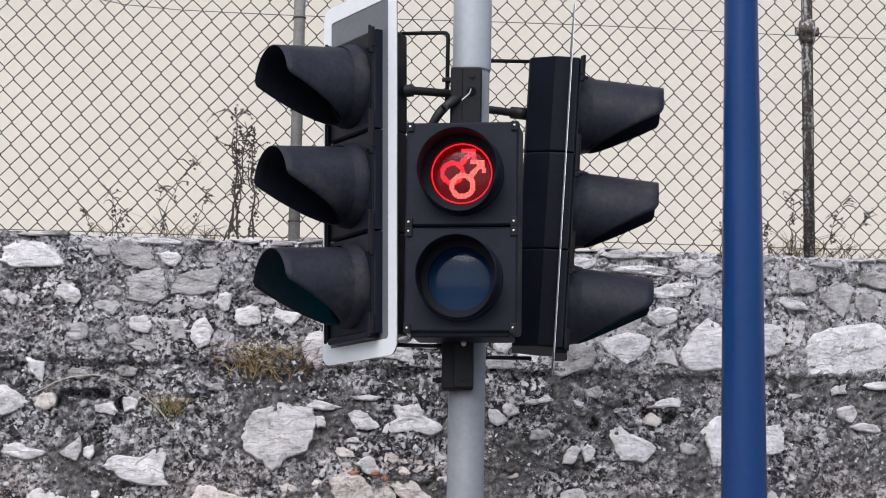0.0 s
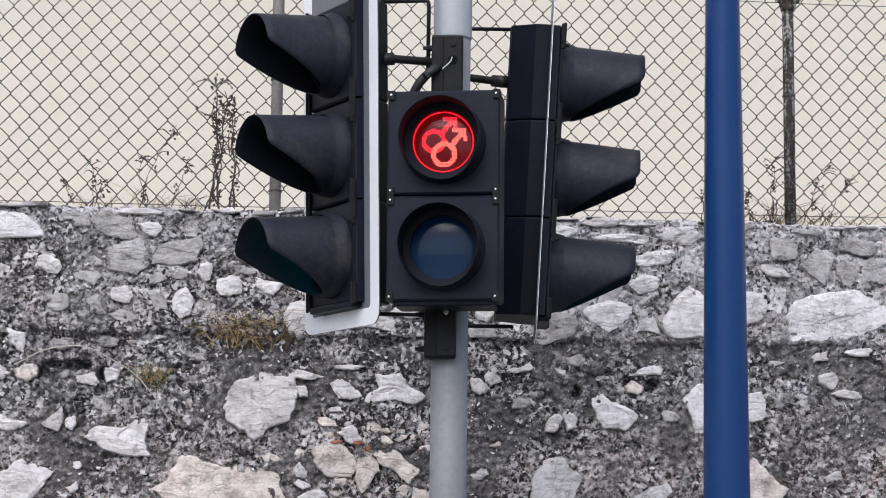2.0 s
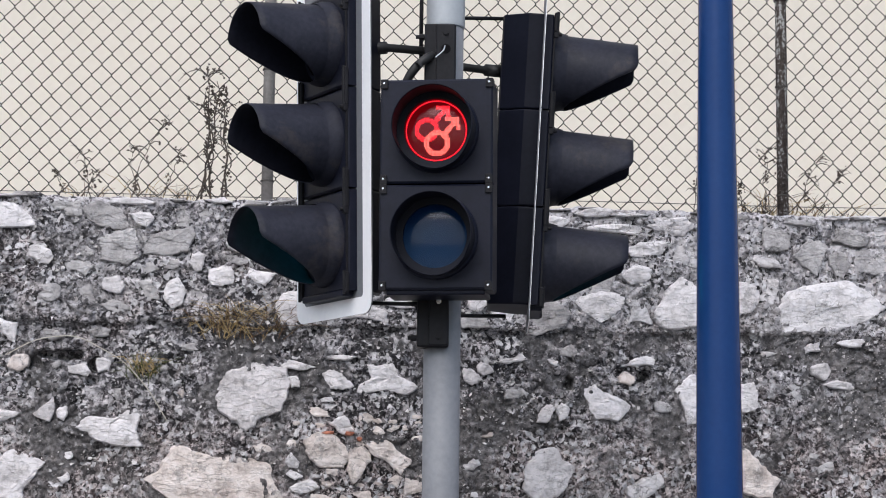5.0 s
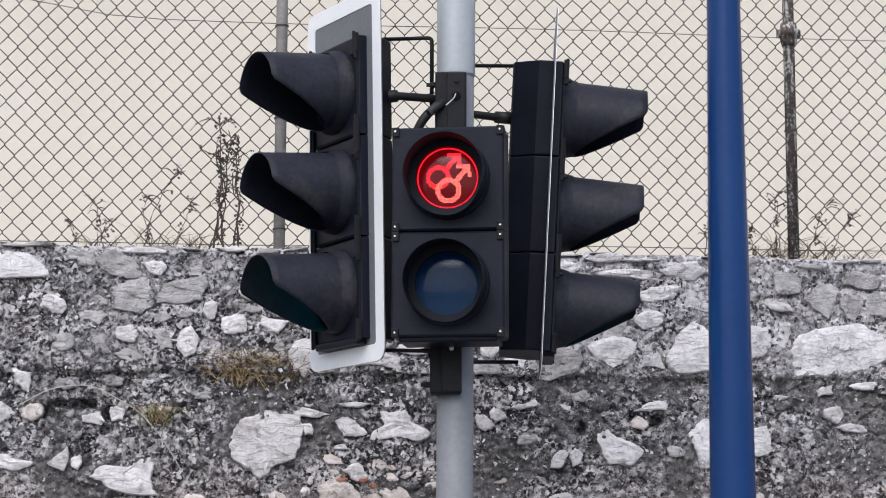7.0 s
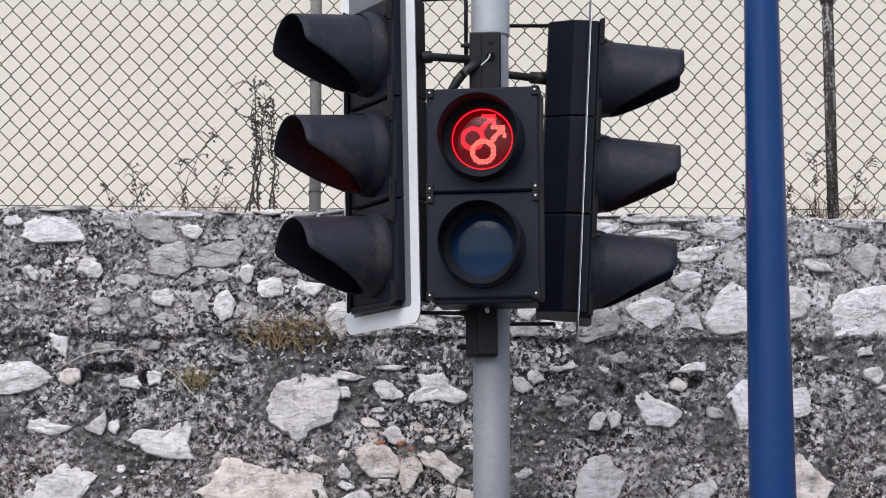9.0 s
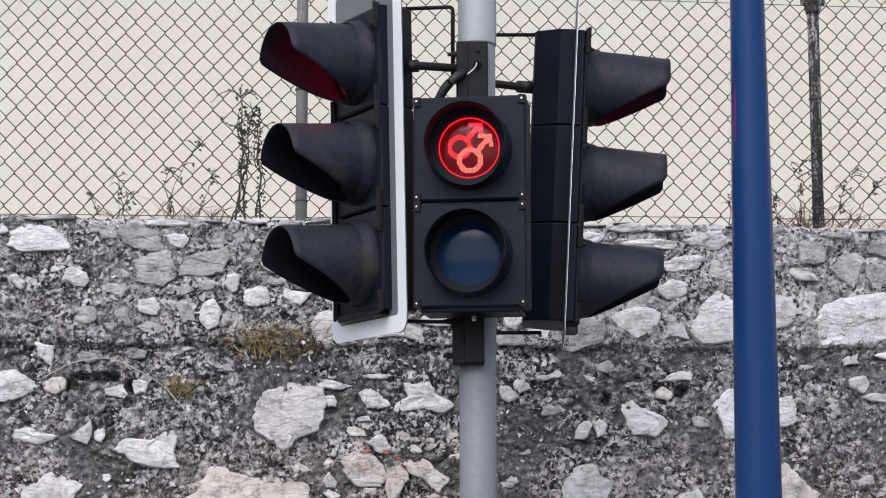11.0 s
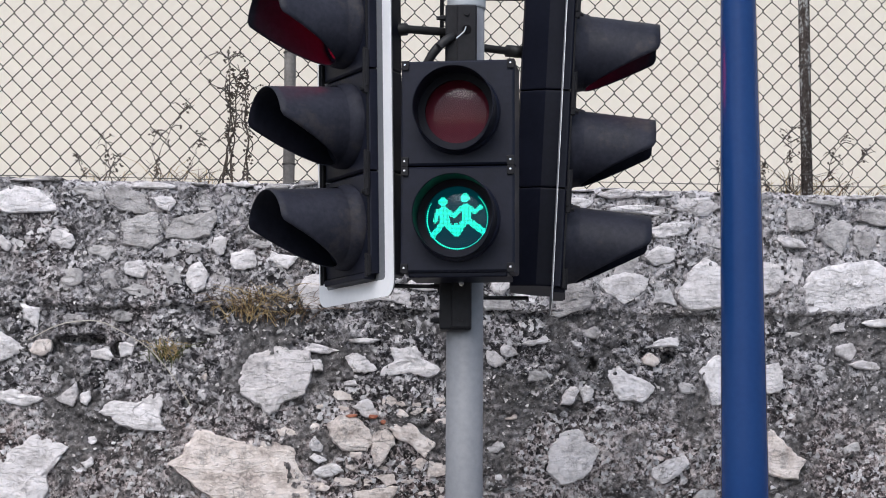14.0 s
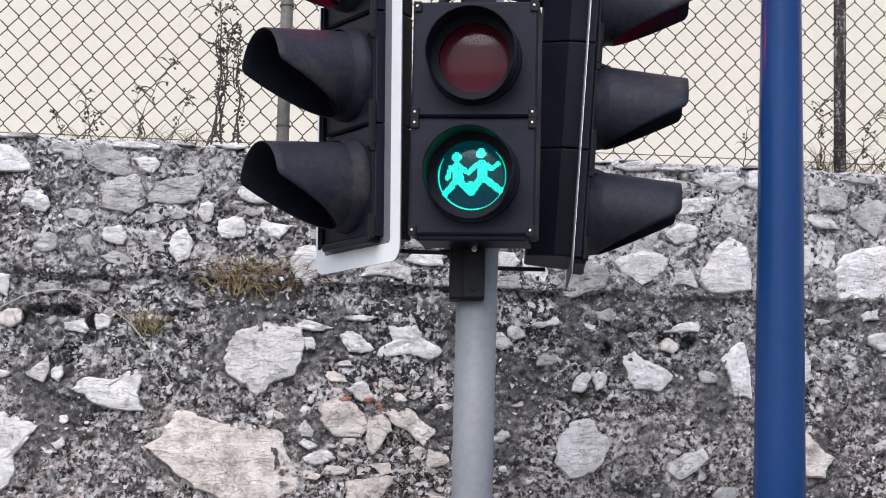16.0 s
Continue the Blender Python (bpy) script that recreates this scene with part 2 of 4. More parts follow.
WHITE = plain("white_reflective_border", (0.82, 0.83, 0.87), (0.9, 0.91, 0.94), 0.45, 0, 6, 60, 0)
HOOD = plain("matt_black_hood", (0.004, 0.0046, 0.009), (0.012, 0.0135, 0.023), 0.65, 0, 8, 60, 0.0003, 0.12)
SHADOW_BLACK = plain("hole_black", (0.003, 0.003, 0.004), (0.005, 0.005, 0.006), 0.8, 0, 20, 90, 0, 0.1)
STEEL_BLACK = plain("black_bracket_steel", (0.008, 0.008, 0.01), (0.018, 0.018, 0.022), 0.5, 0.0, 12, 90, 0.0004, 0.15)
GALVANISED = plain("galvanised_grey_pole", (0.175, 0.182, 0.204), (0.25, 0.258, 0.28), 0.55, 0.0, 5, 60, 0.0003)
SLEEVE = plain("pale_grey_sleeve", (0.4, 0.43, 0.47), (0.5, 0.53, 0.57), 0.4, 0.2, 5, 60, 0.0002)
BLUE = plain("glossy_blue_paint", (0.0075, 0.035, 0.135), (0.011, 0.046, 0.165), 0.25, 0, 3, 50, 0.0002, 0.22)
FENCE_WIRE = plain("dull_fence_wire", (0.035, 0.031, 0.029), (0.085, 0.078, 0.073), 0.6, 0.2, 20, 90, 0)
POST_GREY = plain("weathered_grey_post", (0.2, 0.185, 0.175), (0.42, 0.4, 0.385), 0.7, 0.0, 14, 80, 0.001)
RUSTY = rusty_material()
SCREW = plain("bright_screw", (0.6, 0.6, 0.62), (0.8, 0.8, 0.82), 0.25, 0.9, 20, 90, 0)
TAG = plain("pale_blue_plastic", (0.3, 0.55, 0.66), (0.38, 0.62, 0.72), 0.5, 0, 9, 60, 0)
RUBBER = plain("black_cable_rubber", (0.007, 0.007, 0.008), (0.015, 0.015, 0.017), 0.55, 0, 20, 90, 0.0004)
STRAW = plain("dry_straw", (0.3, 0.21, 0.09), (0.56, 0.44, 0.25), 0.8, 0, 30, 120, 0, 0.2)
SLEEVE_STRAW = plain("bleached_straw", (0.4, 0.37, 0.32), (0.62, 0.58, 0.52), 0.8, 0, 30, 120, 0, 0.2)
STEM = plain("dead_brown_stem", (0.04, 0.032, 0.027), (0.12, 0.1, 0.085), 0.85, 0, 30, 120, 0, 0.2)
RED_STEM = plain("reddish_dead_grass", (0.1, 0.06, 0.04), (0.26, 0.17, 0.11), 0.85, 0, 30, 120, 0, 0.2)
GREEN_LEAF = plain("dull_green_leaf", (0.05, 0.065, 0.025), (0.14, 0.15, 0.06), 0.7, 0, 30, 120, 0, 0.2)
ASPHALT = plain("asphalt", (0.035, 0.035, 0.036), (0.065, 0.064, 0.063), 0.9, 0, 1.2, 90, 0.004, 0.3)
PAVING = plain("concrete_paving", (0.24, 0.235, 0.225), (0.36, 0.35, 0.34), 0.9, 0, 2.0, 70, 0.002, 0.3)
VAN_WHITE = plain("white_van_paint", (0.7, 0.69, 0.69), (0.78, 0.77, 0.77), 0.3, 0, 3, 60, 0)
VAN_GLASS = plain("dark_window_glass", (0.012, 0.014, 0.016), (0.02, 0.022, 0.025), 0.05, 0, 3, 60, 0)
TYRE = plain("tyre_rubber", (0.015, 0.015, 0.015), (0.03, 0.03, 0.03), 0.8, 0, 10, 80, 0.001)
RED_LENS = lens_material("red_signal_lens", (0.55, 0.16, 0.24))
GREEN_LENS = lens_material("blue_green_signal_lens", (0.12, 0.29, 0.56))
AMBER_LENS = lens_material("amber_signal_lens", (0.8, 0.35, 0.12))
LAMP_COVER = plain("matt_grey_lamp_cover", (0.12, 0.12, 0.125), (0.17, 0.17, 0.175), 0.5, 0, 9, 60, 0)
RED_LED = glow("red_led", (1.0, 0.06, 0.08), 3.2)
RED_LED_BRIGHT = glow("bright_red_led", (0.9, 0.4, 0.22), 4.6)
# Red diode light falling on the board, given as a dim glow of its own.
RED_BOARD = glow("red_spill_board", (1.0, 0.0, 0.02), 0.17)
GREEN_LED = glow("green_led", (0.05, 1.0, 0.38), 5.0)
# Green spill on the board, likewise made its own glow.
GREEN_BOARD = glow("green_spill_board", (0.0, 0.5, 0.34), 0.14)
RED_LAMP = glow("red_lamp", (1.0, 0.01, 0.1), 9.0)
AMBER_LAMP = glow("amber_lamp", (1.0, 0.08, 0.03), 3.0)
GREEN_LAMP = glow("green_lamp", (0.0, 1.0, 0.8), 3.0)


# ---- building helpers ----
def mesh_of(name, bm, material, smooth=False):
    me = bpy.data.meshes.new(name)
    bmesh.ops.recalc_face_normals(bm, faces=bm.faces)
    bm.to_mesh(me)
    bm.free()
    me.materials.append(material)
    if smooth:
        me.polygons.foreach_set("use_smooth", [True] * len(me.polygons))
    return me


def part(name, bm, material, parent=None, label="", m=None, smooth=False, kind=""):
    ob = new(name, mesh_of(name, bm, material, smooth))
    ob.parent = parent
    if m is not None:
        ob.matrix_basis = m
    return tagged(ob, label=label, kind=kind)


def thing(name, label, category, m=None, group="", kind=""):
    ob = new(name)
    ob.empty_display_size = 0.1
    if m is not None:
        ob.matrix_basis = m
    return tagged(ob, label, category, group, kind)


def box(bm, x0, x1, y0, y1, z0, z1, bevel=0.0):
    made = bmesh.ops.create_cube(bm, size=1.0, matrix=Matrix.LocRotScale(((x0 + x1) / 2, (y0 + y1) / 2, (z0 + z1) / 2), None, (x1 - x0, y1 - y0, z1 - z0)))
    if bevel:
        edges = {e for v in made["verts"] for e in v.link_edges}
        bmesh.ops.bevel(bm, geom=list(edges), offset=bevel, segments=2, affect="EDGES", profile=0.5)
    return bm


def boxed(*args):
    return box(bmesh.new(), *args)


def loft(bm, rings, close=True, caps=(True, True)):
    """Skin a row of rings, each a list of places."""
    vs = [[bm.verts.new(p) for p in r] for r in rings]
    n = len(vs[0])
    for a, b in zip(vs, vs[1:]):
        for i in range(n if close else n - 1):
            j = (i + 1) % n
            bm.faces.new((a[i], a[j], b[j], b[i]))
    if caps[0]:
        bm.faces.new(vs[0][::-1])
    if caps[1]:
        bm.faces.new(vs[-1])
    return bm


def circle(r, z=0.0, n=32, cx=0.0, cy=0.0):
    return [(cx + r * math.cos(2 * math.pi * i / n), cy + r * math.sin(2 * math.pi * i / n), z) for i in range(n)]


def turned(profile, n=32, cx=0.0, cy=0.0, caps=(True, True)):
    """A turned body: (radius, z) along its axis."""
    return loft(bmesh.new(), [circle(r, z, n, cx, cy) for r, z in profile], True, caps)


def tube(bm, points, radii, n=6):
    """A round bar along points, with a radius or a radius for each point."""
    pts = [Vector(p) for p in points]
    if not isinstance(radii, (list, tuple)):
        radii = [radii] * len(pts)
    rings = []
    for i, p in enumerate(pts):
        d = (pts[min(i + 1, len(pts) - 1)] - pts[max(i - 1, 0)]).normalized()
        a = d.cross(Vector((0, 0, 1)) if abs(d.z) < 0.9 else Vector((1, 0, 0))).normalized()
        b = d.cross(a)
        rings.append([p + (a * math.cos(2 * math.pi * k / n) + b * math.sin(2 * math.pi * k / n)) * radii[i] for k in range(n)])
    return loft(bm, rings)


def rounded_rect(w, h, r, y, steps=6):
    pts = []
    for cx, cz, a0 in ((w / 2 - r, h / 2 - r, 0), (-w / 2 + r, h / 2 - r, 90), (-w / 2 + r, -h / 2 + r, 180), (w / 2 - r, -h / 2 + r, 270)):
        for k in range(steps + 1):
            a = radians(a0 + 90 * k / steps)
            pts.append((cx + r * math.cos(a), y, cz + r * math.sin(a)))
    return pts


def bent(corners, r=0.02, steps=5):
    """A line through corners, rounded at each of them."""
    c = [Vector(p) for p in corners]
    out = [c[0]]
    for a, b, d in zip(c, c[1:], c[2:]):
        p, q = b + (a - b).normalized() * r, b + (d - b).normalized() * r
        out += [(1 - s) ** 2 * p + 2 * s * (1 - s) * b + s * s * q for s in (k / steps for k in range(steps + 1))]
    return out + [c[-1]]


# ---- the signal heads ----
PITCH = 0.303


def visor_mesh(r, length, least, start, droop=0.0, n=48, taper=0.0, wall=0.003):
    """A hood on the -y side: full length above, cut away towards its lower side."""
    bm = bmesh.new()
    steps = 10
    rings = []
    for inner in (0, 1):
        grid = []
        for k in range(steps + 1):
            f = k / steps
            f = 1 - f if inner else f
            ring = []
            for i in range(n):
                a = 2 * math.pi * i / n
                f_up = (math.cos(a) + 1) / (start + 1)
                reach = least + (length - least) * max(0.0, min(1.0, f_up))
                d = reach * f
                rad = (r - taper * d / length) - (wall if inner else 0)
                ring.append((rad * math.sin(a), -d, rad * math.cos(a) - d * math.tan(droop)))
            grid.append(ring)
        rings += grid
    return loft(bm, rings, True, (False, False))


def line_visor(visor, material, n=48, steps=10):
    """Gives the inner side of a visor its own matt black."""
    visor.data.materials.append(material)
    count = len(visor.data.polygons)
    visor.data.polygons.foreach_set("material_index", [0] * ((steps + 1) * n) + [1] * (count - (steps + 1) * n))


def door_mesh(w, h, depth, hole, n=32):
    """A square front with a round opening and turned-in rim."""
    bm = bmesh.new()

    def square(half_w, half_h, y):
        out = []
        for i in range(n):
            a = 2 * math.pi * i / n
            c, s = math.cos(a), math.sin(a)
            k = 1 / max(abs(c), abs(s))
            out.append((c * k * half_w, y, s * k * half_h))
        return out
    hole_ring = [[(q * math.cos(2 * math.pi * i / n), y, q * math.sin(2 * math.pi * i / n)) for i in range(n)] for q, y in ((hole + 0.016, -depth - 0.004), (hole + 0.012, -depth - 0.01), (hole, -depth - 0.01), (hole, -depth + 0.002))]
    return loft(bm, [square(w / 2, h / 2, 0), square(w / 2, h / 2, -depth + 0.006), square(w / 2 - 0.006, h / 2 - 0.006, -depth), [(p[0] * 1.0, -depth, p[2]) for p in hole_ring[0]], *hole_ring], True, (False, False))


def lens_mesh(r, y, dome, n=36):
    rings = [[(r * q * math.cos(2 * math.pi * i / n), y - dome * (1 - q * q), r * q * math.sin(2 * math.pi * i / n)) for i in range(n)] for q in (1.0, 0.85, 0.65, 0.45, 0.25, 0.05)]
    return loft(bmesh.new(), rings, True, (False, True))


def disc_mesh(r, y, dome=0.0, n=36, thick=0.0015):
    bm = bmesh.new()
    rings = [[(r * q * math.cos(2 * math.pi * i / n), y - dome * (1 - q * q), r * q * math.sin(2 * math.pi * i / n)) for i in range(n)] for q in (1.0, 0.8, 0.55, 0.3, 0.08)]
    back = [[(p[0], y + thick, p[2]) for p in rings[0]]]
    return loft(bm, back + rings, True, (True, True))


def led_mesh(test, r, pitch, y):
    """Small square diodes on a grid wherever test(x, z), in lens radii, is true."""
    bm = bmesh.new()
    n = int(r / pitch) + 1
    h = pitch * 0.37
    for i in range(-n, n + 1):
        for k in range(-n, n + 1):
            x, z = i * pitch, k * pitch
            if test(x / r, z / r):
                box(bm, x - h, x + h, y - 0.002, y, z - h, z + h)
    return bm


def near_line(x, z, x0, z0, x1, z1, half):
    dx, dz = x1 - x0, z1 - z0
    s = max(0, min(1, ((x - x0) * dx + (z - z0) * dz) / (dx * dx + dz * dz)))
    return math.hypot(x - x0 - s * dx, z - z0 - s * dz) < half


def upper_ring_symbol(x, z):
    """A ring with an arrow to the upper right."""
    return (abs(math.hypot(x + 0.32, z - 0.03) - 0.335) < 0.078 or near_line(x, z, -0.06, 0.3, 0.32, 0.72, 0.08)
            or near_line(x, z, 0.03, 0.8, 0.38, 0.8, 0.07) or near_line(x, z, 0.38, 0.8, 0.41, 0.48, 0.07)) and not lower_ring_symbol(x, z)


def lower_ring_symbol(x, z):
    """The second ring, linked with the first."""
    return (abs(math.hypot(x - 0.03, z + 0.42) - 0.355) < 0.085 or near_line(x, z, 0.28, -0.12, 0.62, 0.3, 0.085)
            or near_line(x, z, 0.34, 0.4, 0.69, 0.4, 0.07) or near_line(x, z, 0.69, 0.4, 0.73, 0.08, 0.07))


def walking_symbol(x, z):
    """Plain strokes and dots of a crossing sign."""
    dots = math.hypot(x + 0.48, z - 0.57) < 0.15 or math.hypot(x - 0.25, z - 0.69) < 0.15
    bars = [(-0.46, 0.27, -0.41, -0.08, 0.16), (-0.64, 0.27, -0.73, -0.06, 0.075), (-0.34, 0.26, -0.12, 0.1, 0.075), (-0.5, -0.18, -0.8, -0.54, 0.095), (-0.36, -0.16, -0.06, -0.46, 0.115),
            (0.27, 0.36, 0.32, -0.02, 0.15), (0.14, 0.36, -0.08, 0.14, 0.075), (0.42, 0.36, 0.58, 0.22, 0.075), (0.58, 0.22, 0.76, 0.38, 0.075), (0.42, -0.1, 0.84, -0.42, 0.105), (0.22, -0.12, 0.0, -0.46, 0.115), (-0.05, -0.26, 0.02, -0.28, 0.1)]
    return dots or any(near_line(x, z, *b) for b in bars)


def hinge_mesh():
    bm = boxed(-0.011, 0.011, -0.012, 0, -0.03, 0.03, 0.003)
    tube(bm, [(0, -0.012, -0.034), (0, -0.012, 0.034)], 0.005, 8)
    return bm


def screw_mesh():
    bm = turned([(0.004, 0), (0.004, 0.0025), (0.0025, 0.004)], 10)
    bmesh.ops.rotate(bm, verts=bm.verts, cent=(0, 0, 0), matrix=Matrix.Rotation(radians(90), 3, "X"))
    return bm


def vehicle_head(m, label, zc, deep=0.13):
    """A three-lamp signal on its backing board; it faces its own -y. Returns the head and the two discs added to hide
    lamps.
    """
    head = thing("traffic_signal", label, "traffic light", m, "signals on the grey pole")
    board = loft(bmesh.new(), [rounded_rect(0.475, 1.115, 0.04, y) for y in (0.003, 0.0)])
    board = part("backing_board", board, BOARD_GREY, head, "grey backing board")
    rim = loft(bmesh.new(), [rounded_rect(*s) for s in ((0.475, 1.115, 0.04, -0.0002), (0.475, 1.115, 0.04, -0.002), (0.375, 1.015, 0.012, -0.002), (0.375, 1.015, 0.012, -0.0002))], True, (False, False))
    part("border", rim, WHITE, board, "white reflective border")
    for dz in (PITCH, 0, -PITCH):
        h = PITCH - 0.0014
        body = loft(bmesh.new(), [rounded_rect(0.3, h, 0.006, 0.003), rounded_rect(0.3, h, 0.006, 0.05), rounded_rect(0.22, h - 0.001, 0.006, deep - 0.005), rounded_rect(0.2, h - 0.006, 0.006, deep)])
        box(body, 0.145, 0.1515, 0.036, 0.044, 0.06, 0.068)
        part("housing", body, HOUSING, head, "black plastic rear housing", pose(0, 0, zc + dz))
    lamps = ((PITCH, RED_LAMP, RED_LENS), (0, AMBER_LAMP, AMBER_LENS), (-PITCH, GREEN_LAMP, GREEN_LENS))
    for dz, lamp, lens in lamps:
        door = part("lamp_door", door_mesh(0.298, PITCH - 0.006, 0.03, 0.102), BLACK, head, "", pose(0, 0, zc + dz))
        part("lens", lens_mesh(0.1, -0.02, 0.014), lens, door, "tinted round lens", None, True).visible_shadow = False
        part("lamp", disc_mesh(0.095, -0.006), lamp, door)
        line_visor(part("visor", visor_mesh(0.118, 0.26, 0.035, 0.17, radians(4.2)), VISOR, door, "long cutaway black visor", pose(0, -0.035, 0), True), HOOD)
        part("collar", loft(bmesh.new(), [[(q * math.cos(2 * math.pi * i / 48), y, q * math.sin(2 * math.pi * i / 48)) for i in range(48)] for q, y in ((0.128, -0.03), (0.127, -0.046), (0.1235, -0.052), (0.1185, -0.075))], True, (False, False)), VISOR, door, "", None, True)
        for sx in (-0.143, 0.143):
            for sz in (-0.125, 0.125):
                part("hinge", hinge_mesh(), STEEL_BLACK, door, "", pose(sx, -0.028, sz))
            part("latch", tube(boxed(-0.008, 0.008, -0.016, 0, -0.012, 0.012, 0.003), [(0, -0.016, 0), (0, -0.026, 0)], 0.006, 8), STEEL_BLACK, door, "", pose(sx, -0.028, 0.088))
            part("edge_rib", boxed(-0.003, 0.003, -0.006, 0, -0.145, 0.145, 0.001), STEEL_BLACK, door, "", pose(sx * 1.01, -0.0285, 0))
    foot = boxed(-0.13, 0.13, -0.04, 0.0, -0.02, 0.0, 0.005)
    part("end_cap", foot, BLACK, head, "", pose(0, 0, zc - 1.5 * PITCH + 0.006))
    # Added discs, no part of a real signal, block the lamps that are off.
    covers = [part("shutter", disc_mesh(0.106, -0.0115, 0, 36, 0.002), LAMP_COVER, head, "added grey disc that hides an unlit lamp", pose(0, 0, zc + dz)) for dz in (PITCH, 0)]
    return head, covers


def crossing_head(m):
    """The two-lamp crossing signal; it faces its own -y."""
    head = thing("crossing_signal", "black two-lamp crossing signal mounted on a grey pole", "traffic light", m, "signals on the grey pole")
    w, h = 0.322, PITCH - 0.004
    body = bmesh.new()
    loft(body, [rounded_rect(w, 2 * PITCH - 0.004, 0.01, 0.0), rounded_rect(w, 2 * PITCH - 0.004, 0.01, 0.09), rounded_rect(w - 0.06, 2 * PITCH - 0.03, 0.02, 0.15)])
    part("housing", body, BLACK, head)
    for dz, lens, led, board, test in ((PITCH / 2, RED_LENS, RED_LED, RED_BOARD, upper_ring_symbol), (-PITCH / 2, GREEN_LENS, GREEN_LED, GREEN_BOARD, walking_symbol)):
        red = dz > 0
        door = part("lamp_door", door_mesh(w, h, 0.04, 0.102), BLACK, head, "", pose(0, 0, dz))
        part("lens", lens_mesh(0.1005, -0.05, 0.012), lens, door, "round red lens" if red else "round blue-green lens", None, True).visible_shadow = False
        part("led_board", disc_mesh(0.0985, -0.038), board, door)
        part("led_symbol", led_mesh(test, 0.085, 0.0037, -0.04), led, door, "glowing red symbol of linked rings with arrows" if red else "glowing green crossing symbol")
        if red:
            part("led_symbol", led_mesh(lower_ring_symbol, 0.085, 0.0037, -0.04), RED_LED_BRIGHT, door, "brighter peach-red linked ring")
        part("bezel", loft(bmesh.new(), [[(q * math.cos(2 * math.pi * i / 36), y, q * math.sin(2 * math.pi * i / 36)) for i in range(36)] for q, y in ((0.1135, -0.05), (0.1135, -0.054), (0.0905, -0.052), (0.0905, -0.046))], True, (False, False)), HOUSING, door)
        ring = bmesh.new()
        for i in range(96):
            a = 2 * math.pi * i / 96
            if red or -3.7 < (a - 2 * math.pi if a > 1.0 else a) < 0.8:
                tube(ring, [(0.0855 * math.cos(a), -0.04, 0.0855 * math.sin(a)), (0.0855 * math.cos(a), -0.0423, 0.0855 * math.sin(a))], 0.0022 if red else 0.0021 if math.sin(a) < 0.3 and math.cos(a) < 0.2 else 0.0013, 6)
        part("led_ring", ring, led, door)
        part("visor", visor_mesh(0.1147, 0.105, 0.035, -0.35, radians(0), 48, 0.0), HOOD, door, "short round black hood", pose(0, -0.045, 0), True)
        part("collar", loft(bmesh.new(), [[(q * math.cos(2 * math.pi * i / 48), y, q * math.sin(2 * math.pi * i / 48)) for i in range(48)] for q, y in ((0.1215, -0.04), (0.121, -0.05), (0.118, -0.055), (0.1149, -0.06))], True, (False, False)), BLACK, door, "", None, True)
        for sx in (-0.15, 0.15):
            for sz in (-0.138, 0.138):
                lug = part("hinge", boxed(-0.01, 0.011, -0.007, 0, -0.015, 0.012, 0.002), STEEL_BLACK, door, "", pose(sx, -0.04, sz))
                part("screw", screw_mesh(), SCREW, lug, "bright screw head", pose(0, -0.006, 0))
    part("end_cap", boxed(-0.14, 0.14, -0.03, 0.12, -0.016, 0.0, 0.004), HOUSING, head, "", pose(0, 0, -PITCH + 0.004))
    # Added disc that blocks whichever crossing lamp is off.
    shutter = part("shutter", disc_mesh(0.1, -0.044, 0, 36, 0.001), LAMP_COVER, head, "added grey disc that hides an unlit lamp", pose(0, 0, -PITCH / 2))
    return head, shutter


LEFT_ZC, RIGHT_ZC = -0.035, -0.05
LEFT_HEAD, LEFT_COVERS = vehicle_head(pose(-0.255, 6.35, 2.78, 1.2, 0, -60.5), "black three-lamp traffic signal with white-bordered board", LEFT_ZC, 0.108)
RIGHT_HEAD, RIGHT_COVERS = vehicle_head(pose(0.375, 6.65, 2.79, 3.0, 0, 87.8), "black three-lamp traffic signal seen edge-on beside the pole", RIGHT_ZC)
CROSSING, CROSSING_COVER = crossing_head(pose(0.056, 6.045, 2.574, 0, 0, -8))

# ---- the grey pole with its clamps and brackets ----
PX, PY = 0.077, 6.24
pole = thing("signal_pole", "grey galvanised signal pole with black clamps", "pole", pose(PX - 0.007, PY, 0, 0, 0.14, 0))
part("shaft", turned([(0.0535, 0.0), (0.0535, 3.1)], 40), GALVANISED, pole, "", None, True)
part("sleeve", turned([(0.056, 3.078), (0.057, 3.083), (0.057, 4.2), (0.05, 4.22)], 40), SLEEVE, pole, "pale grey upper sleeve", None, True)
part("base_plate", turned([(0.14, 0.0), (0.14, 0.015), (0.07, 0.02), (0.066, 0.06)], 24), GALVANISED, pole)
